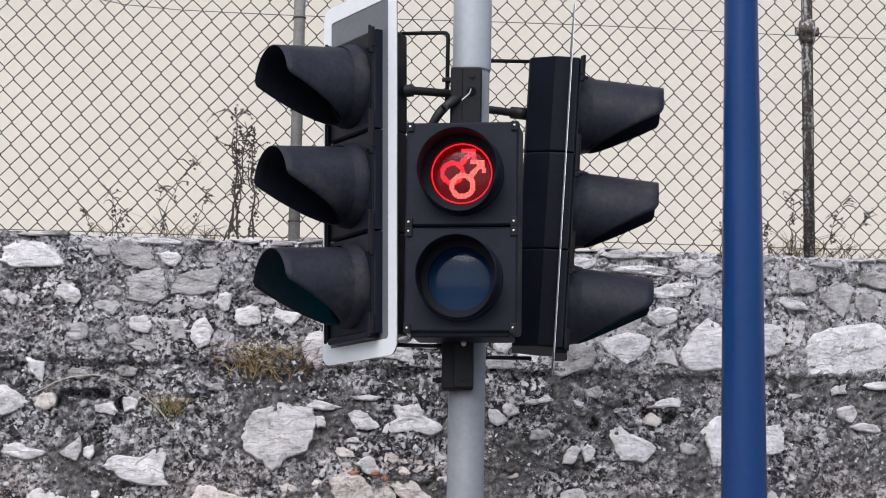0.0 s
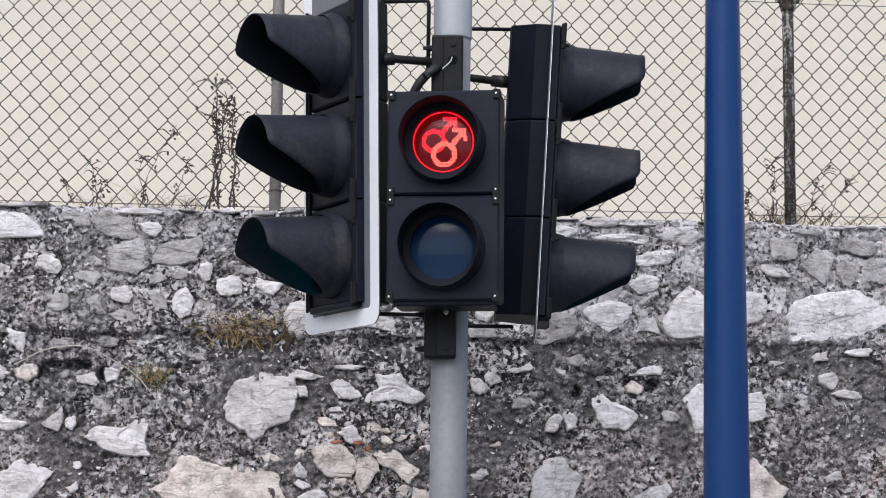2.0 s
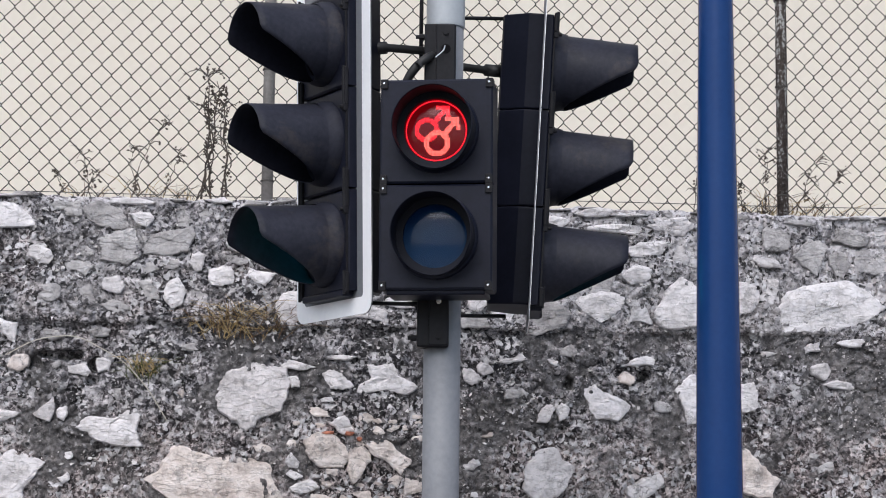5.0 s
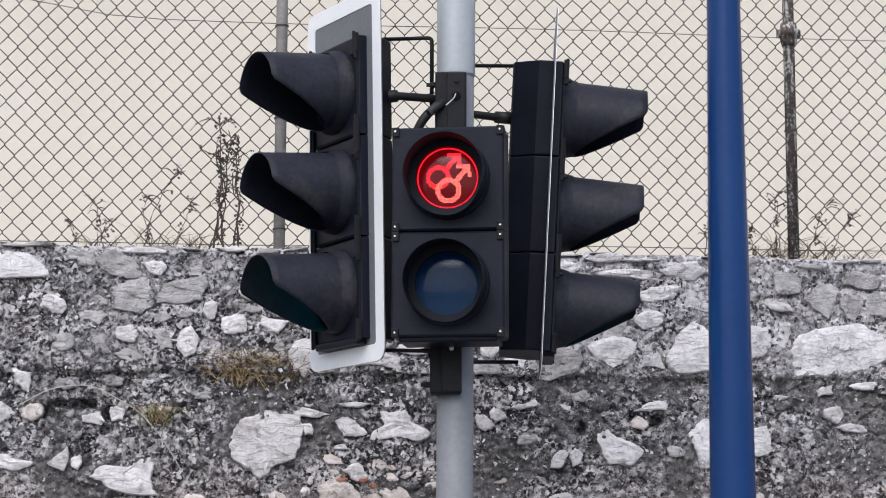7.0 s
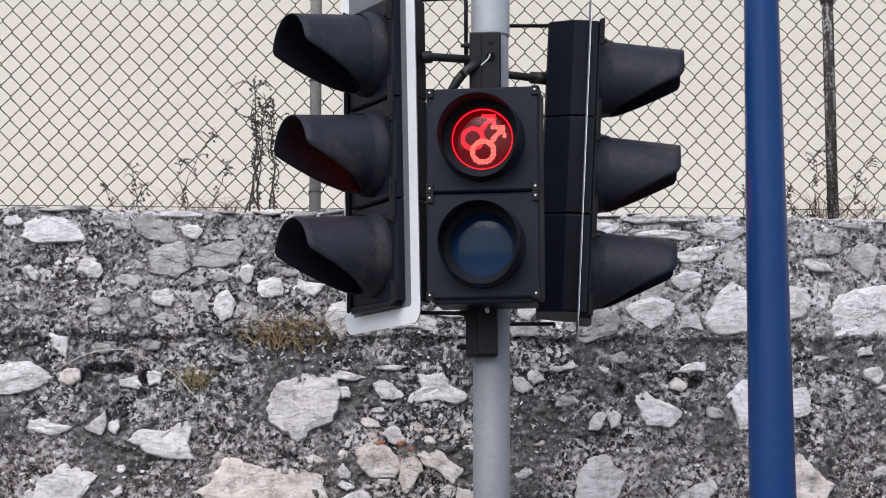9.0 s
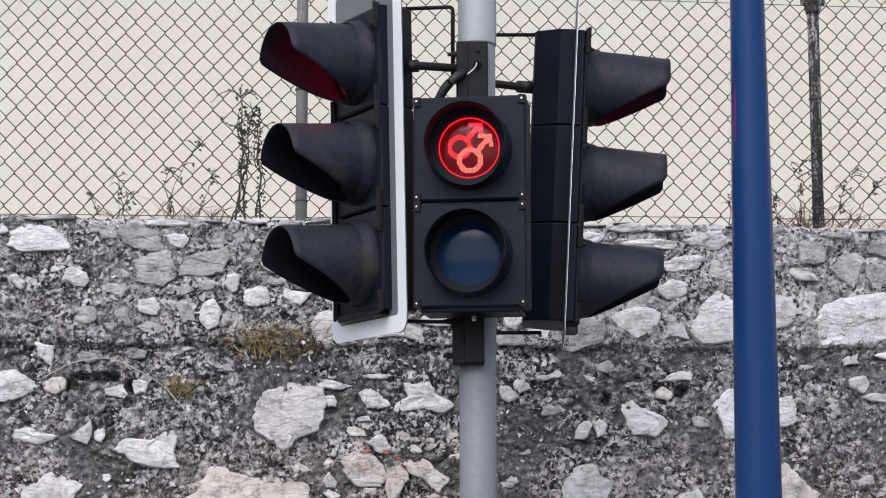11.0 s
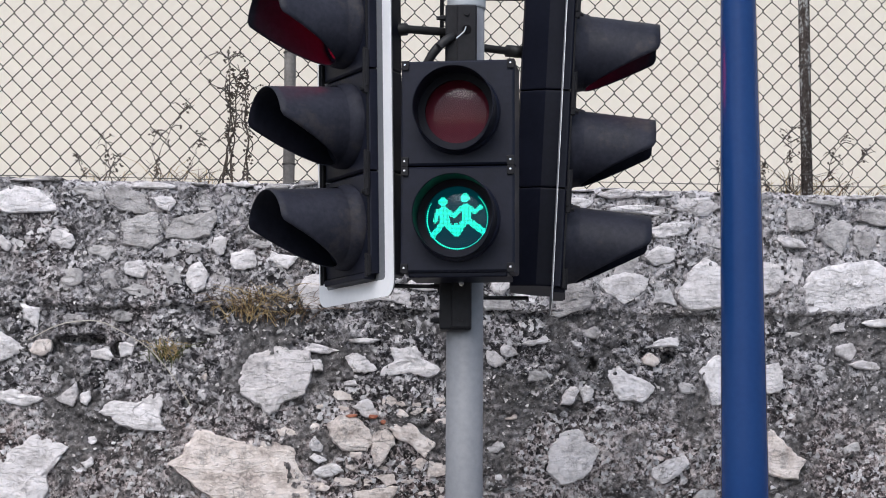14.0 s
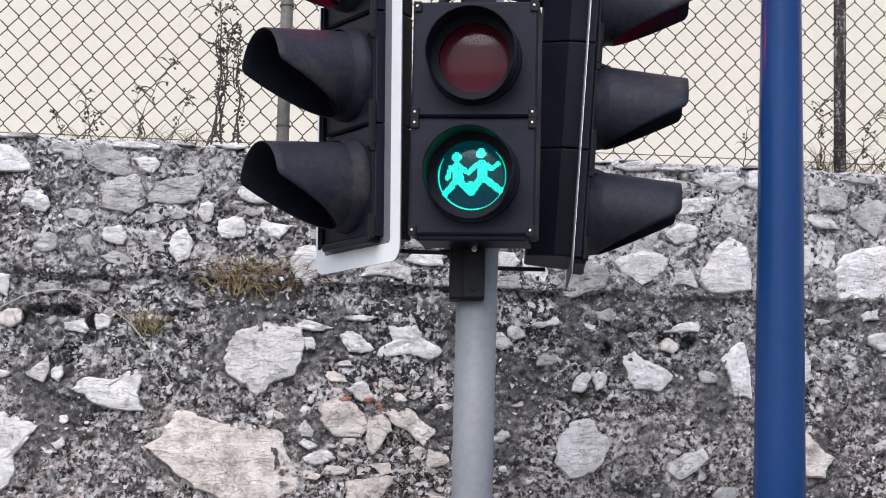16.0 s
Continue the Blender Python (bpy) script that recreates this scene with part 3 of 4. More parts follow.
for z0, z1 in ((2.86, 3.075), (2.125, 2.285)):
    shift = 0.012 if z0 < 2.5 else 0.0
    clamp = part("clamp", boxed(-0.062 - shift, 0.03 - shift, -0.078, 0.0, z0, z1, 0.006), STEEL_BLACK, pole, "black steel clamp channel")
    part("clamp_face", boxed(-0.028 - shift, 0.028 - shift, -0.09, -0.074, z0 + 0.004, z1 - 0.004, 0.004), STEEL_BLACK, clamp)
    if z0 > 2.5:
        # A black disc stands in for the shade inside the hole.
        part("slot_shade", turned([(0.014, 0), (0.014, 0.002)], 16), SHADOW_BLACK, clamp, "black disc for the shade in a cable hole", pose(0, -0.0895, z1 - 0.078, 90))
    for zb in (z0 + 0.03, z1 - 0.03):
        bolt = turned([(0.009, 0), (0.009, 0.02), (0.006, 0.02), (0.006, 0.03)], 6)
        bmesh.ops.rotate(bolt, verts=bolt.verts, cent=(0, 0, 0), matrix=Matrix.Rotation(radians(-90), 3, "Y"))
        part("bolt", bolt, STEEL_BLACK, clamp, "", pose(-0.058 - shift, -0.03, zb))
        part("nut", turned([(0.008, 0), (0.008, 0.006)], 6), SCREW if zb > z0 + 0.05 and z0 < 2.5 else STEEL_BLACK, clamp, "", pose(-shift, -0.09, zb, 90))
for name, pts, r in (
    ("bracket_rod", [(-0.25, 0.08, 3.21), (-0.072, 0.06, 3.212), (-0.072, 0.05, 3.0)], 0.006),
    ("bracket_rod", [(0.2, 0.36, 3.2), (0.0, 0.36, 3.2), (0.0, 0.05, 3.2)], 0.006),
    ("bracket_rod", [(-0.25, 0.08, 2.267), (-0.075, 0.05, 2.262), (-0.06, 0.02, 2.2)], 0.006),
    ("bracket_rod", [(0.2, 0.36, 2.262), (0.0, 0.36, 2.262), (0.0, 0.05, 2.25)], 0.006),
):
    part(name, tube(bmesh.new(), bent(pts, 0.014), r, 8), STEEL_BLACK, pole, "thin black bracket rod", None, True)
part("tag", boxed(-0.062, -0.03, -0.058, -0.04, 1.556, 1.569, 0.002), TAG, pole, "small pale blue clip")
cable = thing("signal_cable", "black rubber cables joining the signals to the pole", "cable", pose(PX, PY, 0))
part("gland", tube(bmesh.new(), [(-0.25, 0.075, 3.03), (-0.175, 0.05, 3.03), (-0.174, 0.05, 3.03), (-0.06, 0.02, 3.015)], [0.02, 0.019, 0.0125, 0.0125], 12), RUBBER, cable, "", None, True)
part("gland", tube(bmesh.new(), [(0.185, 0.36, 3.03), (0.13, 0.34, 3.03), (0.129, 0.34, 3.03), (0.0, 0.2, 3.015)], [0.02, 0.019, 0.0125, 0.0125], 12), RUBBER, cable, "", None, True)
part("lead", tube(bmesh.new(), bent([(-0.025, -0.05, 2.99), (-0.06, -0.1, 2.965), (-0.1, -0.1, 2.925), (-0.14, -0.06, 2.84)], 0.03), 0.0135, 10), RUBBER, cable, "", None, True)
part("tie", tube(bmesh.new(), bent([(-0.002, -0.09, 3.006), (-0.006, -0.1, 2.99), (-0.03, -0.112, 2.966)], 0.008), 0.0021, 6), SLEEVE, cable, "pale cable tie")

# ---- the blue lamp post ----
lamp_post = thing("lamp_post", "tall tapered lamp post painted glossy dark blue", "lamp post", pose(0.917, 6.5, -0.036))
part("shaft", turned([(0.09, 0.0), (0.0695, 1.84), (0.0625, 2.6), (0.0525, 3.35), (0.035, 7.0)], 48), BLUE, lamp_post, "", None, True)
part("base_plate", turned([(0.16, 0.0), (0.16, 0.02), (0.1, 0.025), (0.09, 0.06)], 24), BLUE, lamp_post)

# ---- the wall: rubble in mortar, with a fence on it ----
ANGLE = math.atan(0.1)
WALL = pose(0, 7.85, 0, 0, 0, math.degrees(ANGLE))
HILL = 0.04
STREET = pose(0, 7.85, 0, 0, math.degrees(math.atan(HILL)), math.degrees(ANGLE))
WALL_TOP = 2.805
HOLLOWS = [(-1.28, 2.222, 0.1, 0.022, 0.07), (-1.152, 2.19, 0.022, 0.032, 0.06), (-1.37, 2.195, 0.03, 0.03, 0.05), (0.57, 2.15, 0.02, 0.03, 0.05), (0.85, 2.185, 0.028, 0.028, 0.06), (-1.16, 2.13, 0.03, 0.022, 0.04)]

# main stones: tone, place along the wall, height, width, height of stone, shape seed
STONES_TOP = [
    ("PALE", 0.670, 2.790, 0.155, 0.036, 81), ("PALE", 0.460, 2.780, 0.071, 0.032, 52), ("PALE", 1.100, 2.760, 0.112, 0.068, 82), ("PALE", -1.639, 2.755, 0.066, 0.040, 2588),
    ("GREY", -1.249, 2.754, 0.065, 0.058, 5286), ("PALE", 0.520, 2.750, 0.102, 0.045, 51), ("PALE", 0.955, 2.746, 0.175, 0.071, 1440), ("GREY", -1.128, 2.733, 0.160, 0.101, 9494),
    ("PALE", 0.755, 2.727, 0.246, 0.041, 627), ("PALE", -1.497, 2.725, 0.222, 0.098, 9620), ("PALE", -1.004, 2.720, 0.090, 0.055, 12024), ("GREY", 1.650, 2.720, 0.136, 0.068, 72),
    ("GREY", 1.360, 2.704, 0.105, 0.088, 16073), ("PALE", 0.864, 2.657, 0.154, 0.060, 12539), ("GREY", -0.903, 2.645, 0.187, 0.109, 18115), ("PALE", -0.630, 2.640, 0.129, 0.067, 45),
    ("GREY", 1.490, 2.640, 0.127, 0.136, 70), ("PALE", 1.322, 2.620, 0.108, 0.047, 2502), ("GREY", -1.079, 2.619, 0.151, 0.131, 12567),
]
STONES_UPPER = [
    ("GREY", 1.600, 2.610, 0.086, 0.104, 71), ("PALE", 1.160, 2.610, 0.112, 0.090, 83), ("PALE", -1.366, 2.585, 0.103, 0.072, 9790), ("PALE", -0.800, 2.570, 0.055, 0.070, 12),
    ("PALE", -1.570, 2.566, 0.056, 0.055, 21768), ("PALE", 0.824, 2.560, 0.113, 0.073, 17764), ("PALE", -0.560, 2.520, 0.107, 0.066, 43), ("PALE", -0.710, 2.520, 0.094, 0.074, 44),
    ("PALE", -1.098, 2.481, 0.080, 0.063, 9558), ("PALE", 1.231, 2.477, 0.124, 0.121, 2605), ("PALE", 0.981, 2.458, 0.175, 0.192, 9364), ("PALE", -0.878, 2.455, 0.083, 0.111, 23139),
    ("PALE", -0.060, 2.440, 0.130, 0.049, 42), ("PALE", 0.230, 2.440, 0.074, 0.067, 56), ("PALE", 0.686, 2.436, 0.180, 0.117, 14058), ("PALE", -0.460, 2.400, 0.103, 0.136, 40),
    ("PALE", -0.190, 2.400, 0.173, 0.075, 41), ("GREY", 0.496, 2.390, 0.161, 0.124, 22384), ("PALE", 1.570, 2.450, 0.400, 0.200, 10862),
]
STONES_SEAM = [
    ("GREY", 0.217, 2.375, 0.112, 0.054, 20930), ("PALE", 1.640, 2.320, 0.104, 0.032, 75), ("GREY", -1.144, 2.308, 0.078, 0.036, 3918), ("PALE", -1.468, 2.304, 0.071, 0.087, 1974),
    ("PALE", 1.490, 2.300, 0.062, 0.045, 74), ("PALE", 0.360, 2.237, 0.107, 0.037, 5341), ("PALE", 0.827, 2.237, 0.129, 0.039, 23457), ("PALE", -0.280, 2.230, 0.133, 0.020, 39),
    ("PALE", 0.509, 2.226, 0.041, 0.025, 16309), ("PALE", 1.520, 2.210, 0.076, 0.063, 76), ("PALE", -0.423, 2.201, 0.123, 0.037, 7778), ("PALE", 0.260, 2.200, 0.061, 0.049, 61),
    ("PINK", -1.426, 2.192, 0.074, 0.061, 22295), ("GREY", -1.292, 2.189, 0.039, 0.036, 12364), ("PALE", -1.124, 2.189, 0.055, 0.054, 23863), ("PALE", -1.611, 2.184, 0.241, 0.123, 10862),
    ("PINK", 0.784, 2.173, 0.061, 0.050, 17135), ("PALE", -1.209, 2.172, 0.079, 0.044, 22556), ("PALE", 0.212, 2.169, 0.071, 0.060, 9151),
]
STONES_JOINT = [
    ("PALE", 1.590, 2.160, 0.116, 0.038, 77), ("PALE", -0.100, 2.157, 0.213, 0.111, 1135), ("PALE", -0.281, 2.149, 0.115, 0.071, 8543), ("PALE", -0.440, 2.140, 0.043, 0.043, 32),
    ("PALE", 1.227, 2.110, 0.107, 0.109, 10167), ("PALE", 1.021, 2.094, 0.103, 0.186, 8449), ("PINK", -0.847, 2.090, 0.027, 0.034, 18192), ("PALE", -0.589, 2.084, 0.260, 0.242, 20802),
    ("GREY", -1.070, 2.083, 0.025, 0.046, 19441), ("PALE", 0.707, 2.082, 0.177, 0.132, 19868), ("PALE", -0.316, 2.077, 0.052, 0.019, 19028), ("PALE", 0.545, 2.046, 0.055, 0.066, 5175),
    ("PALE", 0.485, 2.042, 0.066, 0.072, 10070), ("PALE", -1.330, 2.028, 0.075, 0.087, 10984), ("PALE", -1.265, 2.013, 0.039, 0.053, 9188), ("PALE", -1.508, 2.012, 0.176, 0.058, 23276),
    ("PALE", -0.264, 1.986, 0.090, 0.066, 14209), ("PALE", -1.098, 1.974, 0.231, 0.149, 11656), ("PINK", 0.267, 1.959, 0.050, 0.024, 8495),
]
STONES_MIDDLE = [
    ("PINK", -0.317, 1.895, 0.161, 0.125, 18803), ("PINK", -0.094, 1.879, 0.166, 0.137, 1429), ("PALE", -0.439, 1.856, 0.050, 0.053, 22068), ("PALE", 0.204, 1.852, 0.080, 0.047, 11795),
    ("PINK", -0.198, 1.841, 0.084, 0.129, 14703), ("PINK", 1.269, 1.831, 0.185, 0.179, 10979), ("PALE", 0.495, 1.815, 0.185, 0.194, 4253), ("PALE", -0.432, 1.804, 0.060, 0.037, 55),
    ("PALE", -1.253, 1.784, 0.043, 0.040, 7320), ("PALE", 0.854, 1.773, 0.135, 0.102, 2385), ("PALE", -0.394, 1.762, 0.105, 0.050, 732), ("PINK", -0.715, 1.735, 0.482, 0.319, 20355),
    ("PALE", -1.461, 1.719, 0.270, 0.311, 22651), ("PINK", -0.225, 1.637, 0.156, 0.133, 21565), ("PALE", 1.343, 1.635, 0.061, 0.054, 2500), ("PALE", 1.500, 1.590, 0.086, 0.141, 95),
    ("PALE", -0.464, 1.559, 0.080, 0.064, 16038), ("GREY", -1.068, 1.558, 0.065, 0.034, 16853), ("PINK", -0.063, 1.550, 0.050, 0.040, 21470),
]
STONES_LOWER = [
    ("PALE", -0.694, 1.512, 0.040, 0.050, 19042),
]
STONES = STONES_TOP + STONES_UPPER + STONES_SEAM + STONES_JOINT + STONES_MIDDLE + STONES_LOWER
STONE_BINS = {}
for _, u, z, w, h, _ in STONES:
    for i in range(math.floor((u - w) / 0.2), math.floor((u + w) / 0.2) + 1):
        for k in range(math.floor((z - h) / 0.2), math.floor((z + h) / 0.2) + 1):
            STONE_BINS.setdefault((i, k), []).append((u, z, w / 2 + 0.002, h / 2 + 0.002))


def relief(u, z):
    """How far the weathered face stands out at a place on it."""
    d = 0.016 * noise.noise((u * 4, z * 4, 0)) + 0.012 * noise.noise((u * 13, z * 13, 3)) + 0.011 * noise.noise((u * 34, z * 34, 7)) + 0.009 * noise.noise((u * 72, z * 72, 1))
    w = 0.25 * noise.noise((u * 9, z * 9, 2))
    near_, far_ = noise.voronoi((u * 8 + w, z * 13 + w, 0.5))[0][:2]
    gap = far_ - near_
    if gap < 0.12 and noise.noise((u * 5, z * 5, 8)) > 0.12:
        d -= 0.016 * (1 - gap / 0.12)
    edge = 2.345 + 0.014 * noise.noise((u * 3, 0, 5)) + 0.01 * noise.noise((u * 11, 0, 5))
    deep = 0.014 + 0.012 * noise.noise((u * 2.1, 0, 6))
    if z < edge:
        d -= deep * max(0.0, 1 - (edge - z) / 0.11)
    else:
        d += 0.006 * max(0.0, 1 - (z - edge) / 0.08)
    for a, b, half_w, half_h, depth in HOLLOWS:
        f = ((u - a) / half_w) ** 2 + ((z - b) / half_h) ** 2 + 0.7 * noise.noise((u * 40, z * 40, 15))
        if f < 1:
            d -= depth * min(1.0, 2.5 * (1 - f))
    for a, b, half_w, half_h in STONE_BINS.get((math.floor(u / 0.2), math.floor(z / 0.2)), ()):
        f = math.hypot((u - a) / half_w, (z - b) / half_h)
        if f < 0.72:
            d = 0.25 * d - 0.008
        elif f < 1.3:
            low = 0.3 + 0.4 * max(-1.0, min(1.0, (b - z) / half_h)) + 0.9 * noise.noise((u * 17, z * 17, 4))
            d -= 0.014 * max(0.0, low) * (1 - abs(f - 1.02) / 0.28)
    return d


def top_at(u):
    return WALL_TOP + 0.016 * noise.noise((u * 2.3, 9, 0)) + 0.014 * noise.noise((u * 9, 4, 0)) + 0.006 * noise.noise((u * 30, 4, 0))


def wall_face(u0, u1, z0, step):
    nu, nz = round((u1 - u0) / step), round((WALL_TOP - z0) / step)
    verts, faces = [], []
    for i in range(nu + 1):
        u = u0 + (u1 - u0) * i / nu
        top = top_at(u)
        for k in range(nz + 1):
            z = z0 + (top - z0) * k / nz
            sink = 0.03 * max(0.0, 1 - (top - z) / 0.03) ** 2
            verts.append((u, sink - relief(u, z), z))
        verts += [(u, 0.16, top + 0.004), (u, 0.5, top - 0.01), (u, 0.5, z0)]
    n = nz + 4
    for i in range(nu):
        for k in range(n - 1):
            a = i * n + k
            faces.append((a, a + n, a + n + 1, a + 1))
    me = bpy.data.meshes.new("wall_face")
    me.from_pydata(verts, [], faces)
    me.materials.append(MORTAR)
    me.polygons.foreach_set("use_smooth", [True] * len(faces))
    return me


wall = new("wall_rubble", wall_face(-1.95, 2.15, 1.25, 0.006))
wall.matrix_basis = WALL
tagged(wall, "old rubble stone wall in dark weathered mortar", "wall", "", "structure")
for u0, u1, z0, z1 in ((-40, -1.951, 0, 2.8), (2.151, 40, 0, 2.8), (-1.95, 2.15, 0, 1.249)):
    side = part("wall_rest", boxed(u0, u1, 0.0, 0.5, z0, z1), MORTAR, wall, "plain continuation of the rubble wall")

rng = random.Random(7)


def outline_of(seed, sides):
    """The broken outline of a stone, one unit wide and high."""
    q = random.Random(seed)
    n = q.choice((4, 5, 6, 7, 8, 9))
    turn, least = q.uniform(0, 6.28), q.choice((0.42, 0.55, 0.7))
    outline, rough = [], 0.13
    for i in range(n):
        a = turn + 2 * math.pi * (i + q.uniform(-0.3, 0.3)) / n
        c, s = math.cos(a), math.sin(a)
        r = (abs(c) ** 3 + abs(s) ** 3) ** (-1 / 3) * q.uniform(least, 1.15)
        outline.append((c * r, s * r))
    while len(outline) < sides:
        split = []
        for (x0, z0), (x1, z1) in zip(outline, outline[1:] + outline[:1]):
            k, f = q.uniform(-0.8, 1.0) * rough, q.uniform(0.38, 0.62)
            split += [(x0, z0), (x0 + (x1 - x0) * f + (z1 - z0) * k, z0 + (z1 - z0) * f + (x0 - x1) * k)]
        outline, rough = split, rough * 1.1
    xs, zs = [x for x, z in outline], [z for x, z in outline]
    return [((x - min(xs)) / (max(xs) - min(xs)) - 0.5, (z - min(zs)) / (max(zs) - min(zs)) - 0.5) for x, z in outline]


def stone_mesh(w, h, seed, proud, sides):
    """An irregular, roughly flat-faced stone set into a wall face; it stands out towards -y."""
    q = random.Random(seed + 1)
    outline = [(x * w, z * h) for x, z in outline_of(seed, sides)]
    tilt_x, tilt_z = q.uniform(-0.07, 0.07), q.uniform(-0.08, 0.08)
    rings = []
    for f, y in ((1.04, 0.04), (1.0, 0.002), (0.955, -proud * 0.7), (0.7, -proud), (0.35, -proud), (0.02, -proud)):
        rings.append([(x * f, y + (x * tilt_x + z * tilt_z + 0.006 * noise.noise((x * f * 14 + seed, z * f * 14, 3)) if y < 0 else 0), z * f) for x, z in outline])
    return loft(bmesh.new(), rings, True, (False, True))


taken = []


def set_stone(u, z, w, h, seed, material, proud, sides, seat=None):
    me = mesh_of("stone", stone_mesh(w, h, seed, proud, sides), material)
    ob = new("stone", me)
    ob.parent = wall
    if seat is None:
        seat = -sorted(relief(u + w * a, z + h * b) for a in (-0.4, -0.2, 0, 0.2, 0.4) for b in (-0.4, -0.2, 0, 0.2, 0.4))[15]
    ob.matrix_basis = pose(u, seat, z)
    taken.append((u, z, w, h))


STONE_TONES = {"PALE": PALE_STONE, "GREY": GREY_STONE, "PINK": PINK_STONE}
for tone, u, z, w, h, seed in STONES:
    set_stone(u, z, w * 1.06, h * 1.06, seed, STONE_TONES[tone], 0.01 + 0.02 * min(w, h) if tone != "GREY" else 0.008, 50 if w > 0.09 else 24, 0.0)


def fitted_stone(quad, seed, proud, material):
    """A stone that fills its place in a course up to narrow, uneven joints."""
    q = random.Random(seed)
    cu, cz = sum(p[0] for p in quad) / 4, sum(p[1] for p in quad) / 4
    outline, rough = [((u - cu) * 0.92, (z - cz) * 0.88) for u, z in quad], 0.12
    for _ in range(3):
        split = []
        for (x0, z0), (x1, z1) in zip(outline, outline[1:] + outline[:1]):
            k, f = q.uniform(-1.0, 0.7) * rough, q.uniform(0.35, 0.65)
            split += [(x0, z0), (x0 + (x1 - x0) * f + (z1 - z0) * k, z0 + (z1 - z0) * f + (x0 - x1) * k)]
        outline, rough = split, rough * 1.05
    tx, tz = q.uniform(-0.05, 0.05), q.uniform(-0.07, 0.07)
    rings = [[(x * f, y + (x * tx + z * tz if y < 0 else 0), z * f) for x, z in outline] for f, y in ((1.01, 0.05), (1.0, -proud * 0.3), (0.96, -proud * 0.9), (0.6, -proud), (0.02, -proud))]
    ob = new("stone", mesh_of("stone", loft(bmesh.new(), rings, True, (False, True)), material))
    ob.parent = wall
    ob.matrix_basis = pose(cu, -relief(cu, cz) * 0.5, cz)
    taken.append((cu, cz, max(p[0] for p in quad) - min(p[0] for p in quad), max(p[1] for p in quad) - min(p[1] for p in quad)))


def level_at(row, u, rows):
    z0, z1 = 2.365, 2.785
    return z0 + (z1 - z0) * row / rows + 0.028 * noise.noise((u * 3.3, row * 5.1, 31)) + 0.012 * noise.noise((u * 12, row * 5.1, 32))


for u0, u1, rows, pale in ((0.3, 2.05, 4, 0.42), (-1.16, -0.42, 4, 0.0)):
    for row in range(rows):
        u = u0 + rng.uniform(-0.06, 0.06)
        while u < u1:
            w = rng.uniform(0.07, 0.2)
            a, b = rng.uniform(-0.02, 0.02), rng.uniform(-0.02, 0.02)
            quad = [(u + a, level_at(row, u, rows)), (u + w + b, level_at(row, u + w, rows)), (u + w - b, level_at(row + 1, u + w, rows)), (u - a, level_at(row + 1, u, rows))]
            mid_u, mid_z = u + w / 2, level_at(row + 0.5, u + w / 2, rows)
            if any(abs(mid_u - a) < (w + c) * 0.42 and abs(mid_z - b) < (0.1 + d) * 0.42 for a, b, c, d in taken):
                u += w * 0.5
                continue
            if rng.random() < (0.9 if u0 > 0 else 0.45):
                fitted_stone(quad, int(3000 + row * 500 + u * 90), rng.uniform(-0.001, 0.006) if u0 > 0 else rng.uniform(-0.003, 0.003), PALE_STONE if rng.random() < pale else COURSE_STONE if u0 > 0 else GREY_STONE)
            u += w
for k in range(1200):
    u, z = rng.uniform(-1.85, 0.3), rng.uniform(2.4, 2.75)
    if noise.noise((u * 2.4, z * 2.4, 21)) < 0.0:
        continue
    w, h = rng.uniform(0.05, 0.16), rng.uniform(0.035, 0.09)
    if any(abs(u - a) < (w + c) * 0.47 and abs(z - b) < (h + d) * 0.47 for a, b, c, d in taken):
        continue
    set_stone(u, z, w, h, 1500 + k, GREY_STONE, 0.003 + 0.03 * h, 24)
for k in range(220):
    u, z = rng.gauss(-0.19, 0.17), rng.gauss(1.86, 0.1)
    if not (-0.55 < u < 0.04 and 1.6 < z < 2.04):
        continue
    w = rng.uniform(0.02, 0.09)
    h = w * rng.uniform(0.3, 0.9)
    if any(abs(u - a) < (w + c) * 0.44 and abs(z - b) < (h + d) * 0.44 for a, b, c, d in taken):
        continue
    set_stone(u, z, w, h, 7000 + k, PINK_STONE, 0.003 + 0.03 * h, 16)
for k, (u, z, w, h) in enumerate(((-0.235, 1.955, 0.035, 0.016), (-0.315, 1.957, 0.05, 0.014), (-0.2, 1.935, 0.022, 0.018))):
    set_stone(u, z, w, h, 7950 + k, BRICK_RED, 0.02, 12)
small = 0
while small < 80:
    u, z = rng.uniform(-1.8, 2.0), rng.uniform(1.35, 2.76)
    big = rng.random() < 0.35
    w = rng.uniform(0.03, 0.09) if big else rng.uniform(0.012, 0.035)
    h = w * rng.uniform(0.35, 0.95)
    if any(abs(u - a) < (w + c) * 0.52 and abs(z - b) < (h + d) * 0.55 for a, b, c, d in taken):
        continue
    set_stone(u, z, w, h, 500 + small, GREY_STONE if big or rng.random() < 0.45 else PALE_STONE, 0.004 + 0.08 * h, 12 if big else 9)
    small += 1
# thin flat stones along the top
u = -1.9
while u < 2.1:
    w = rng.uniform(0.04, 0.17)
    h = rng.uniform(0.008, 0.035)
    if rng.random() < 0.35:
        u += w
        continue
    set_stone(u + w / 2, top_at(u + w / 2) - h * rng.uniform(0.3, 1.1), w, h, int(900 + u * 100), PALE_STONE if rng.random() < 0.25 else GREY_STONE, 0.012, 24)
    u += w * rng.uniform(0.6, 1.4)
# grit too small to tell apart
gv, gf = [], []
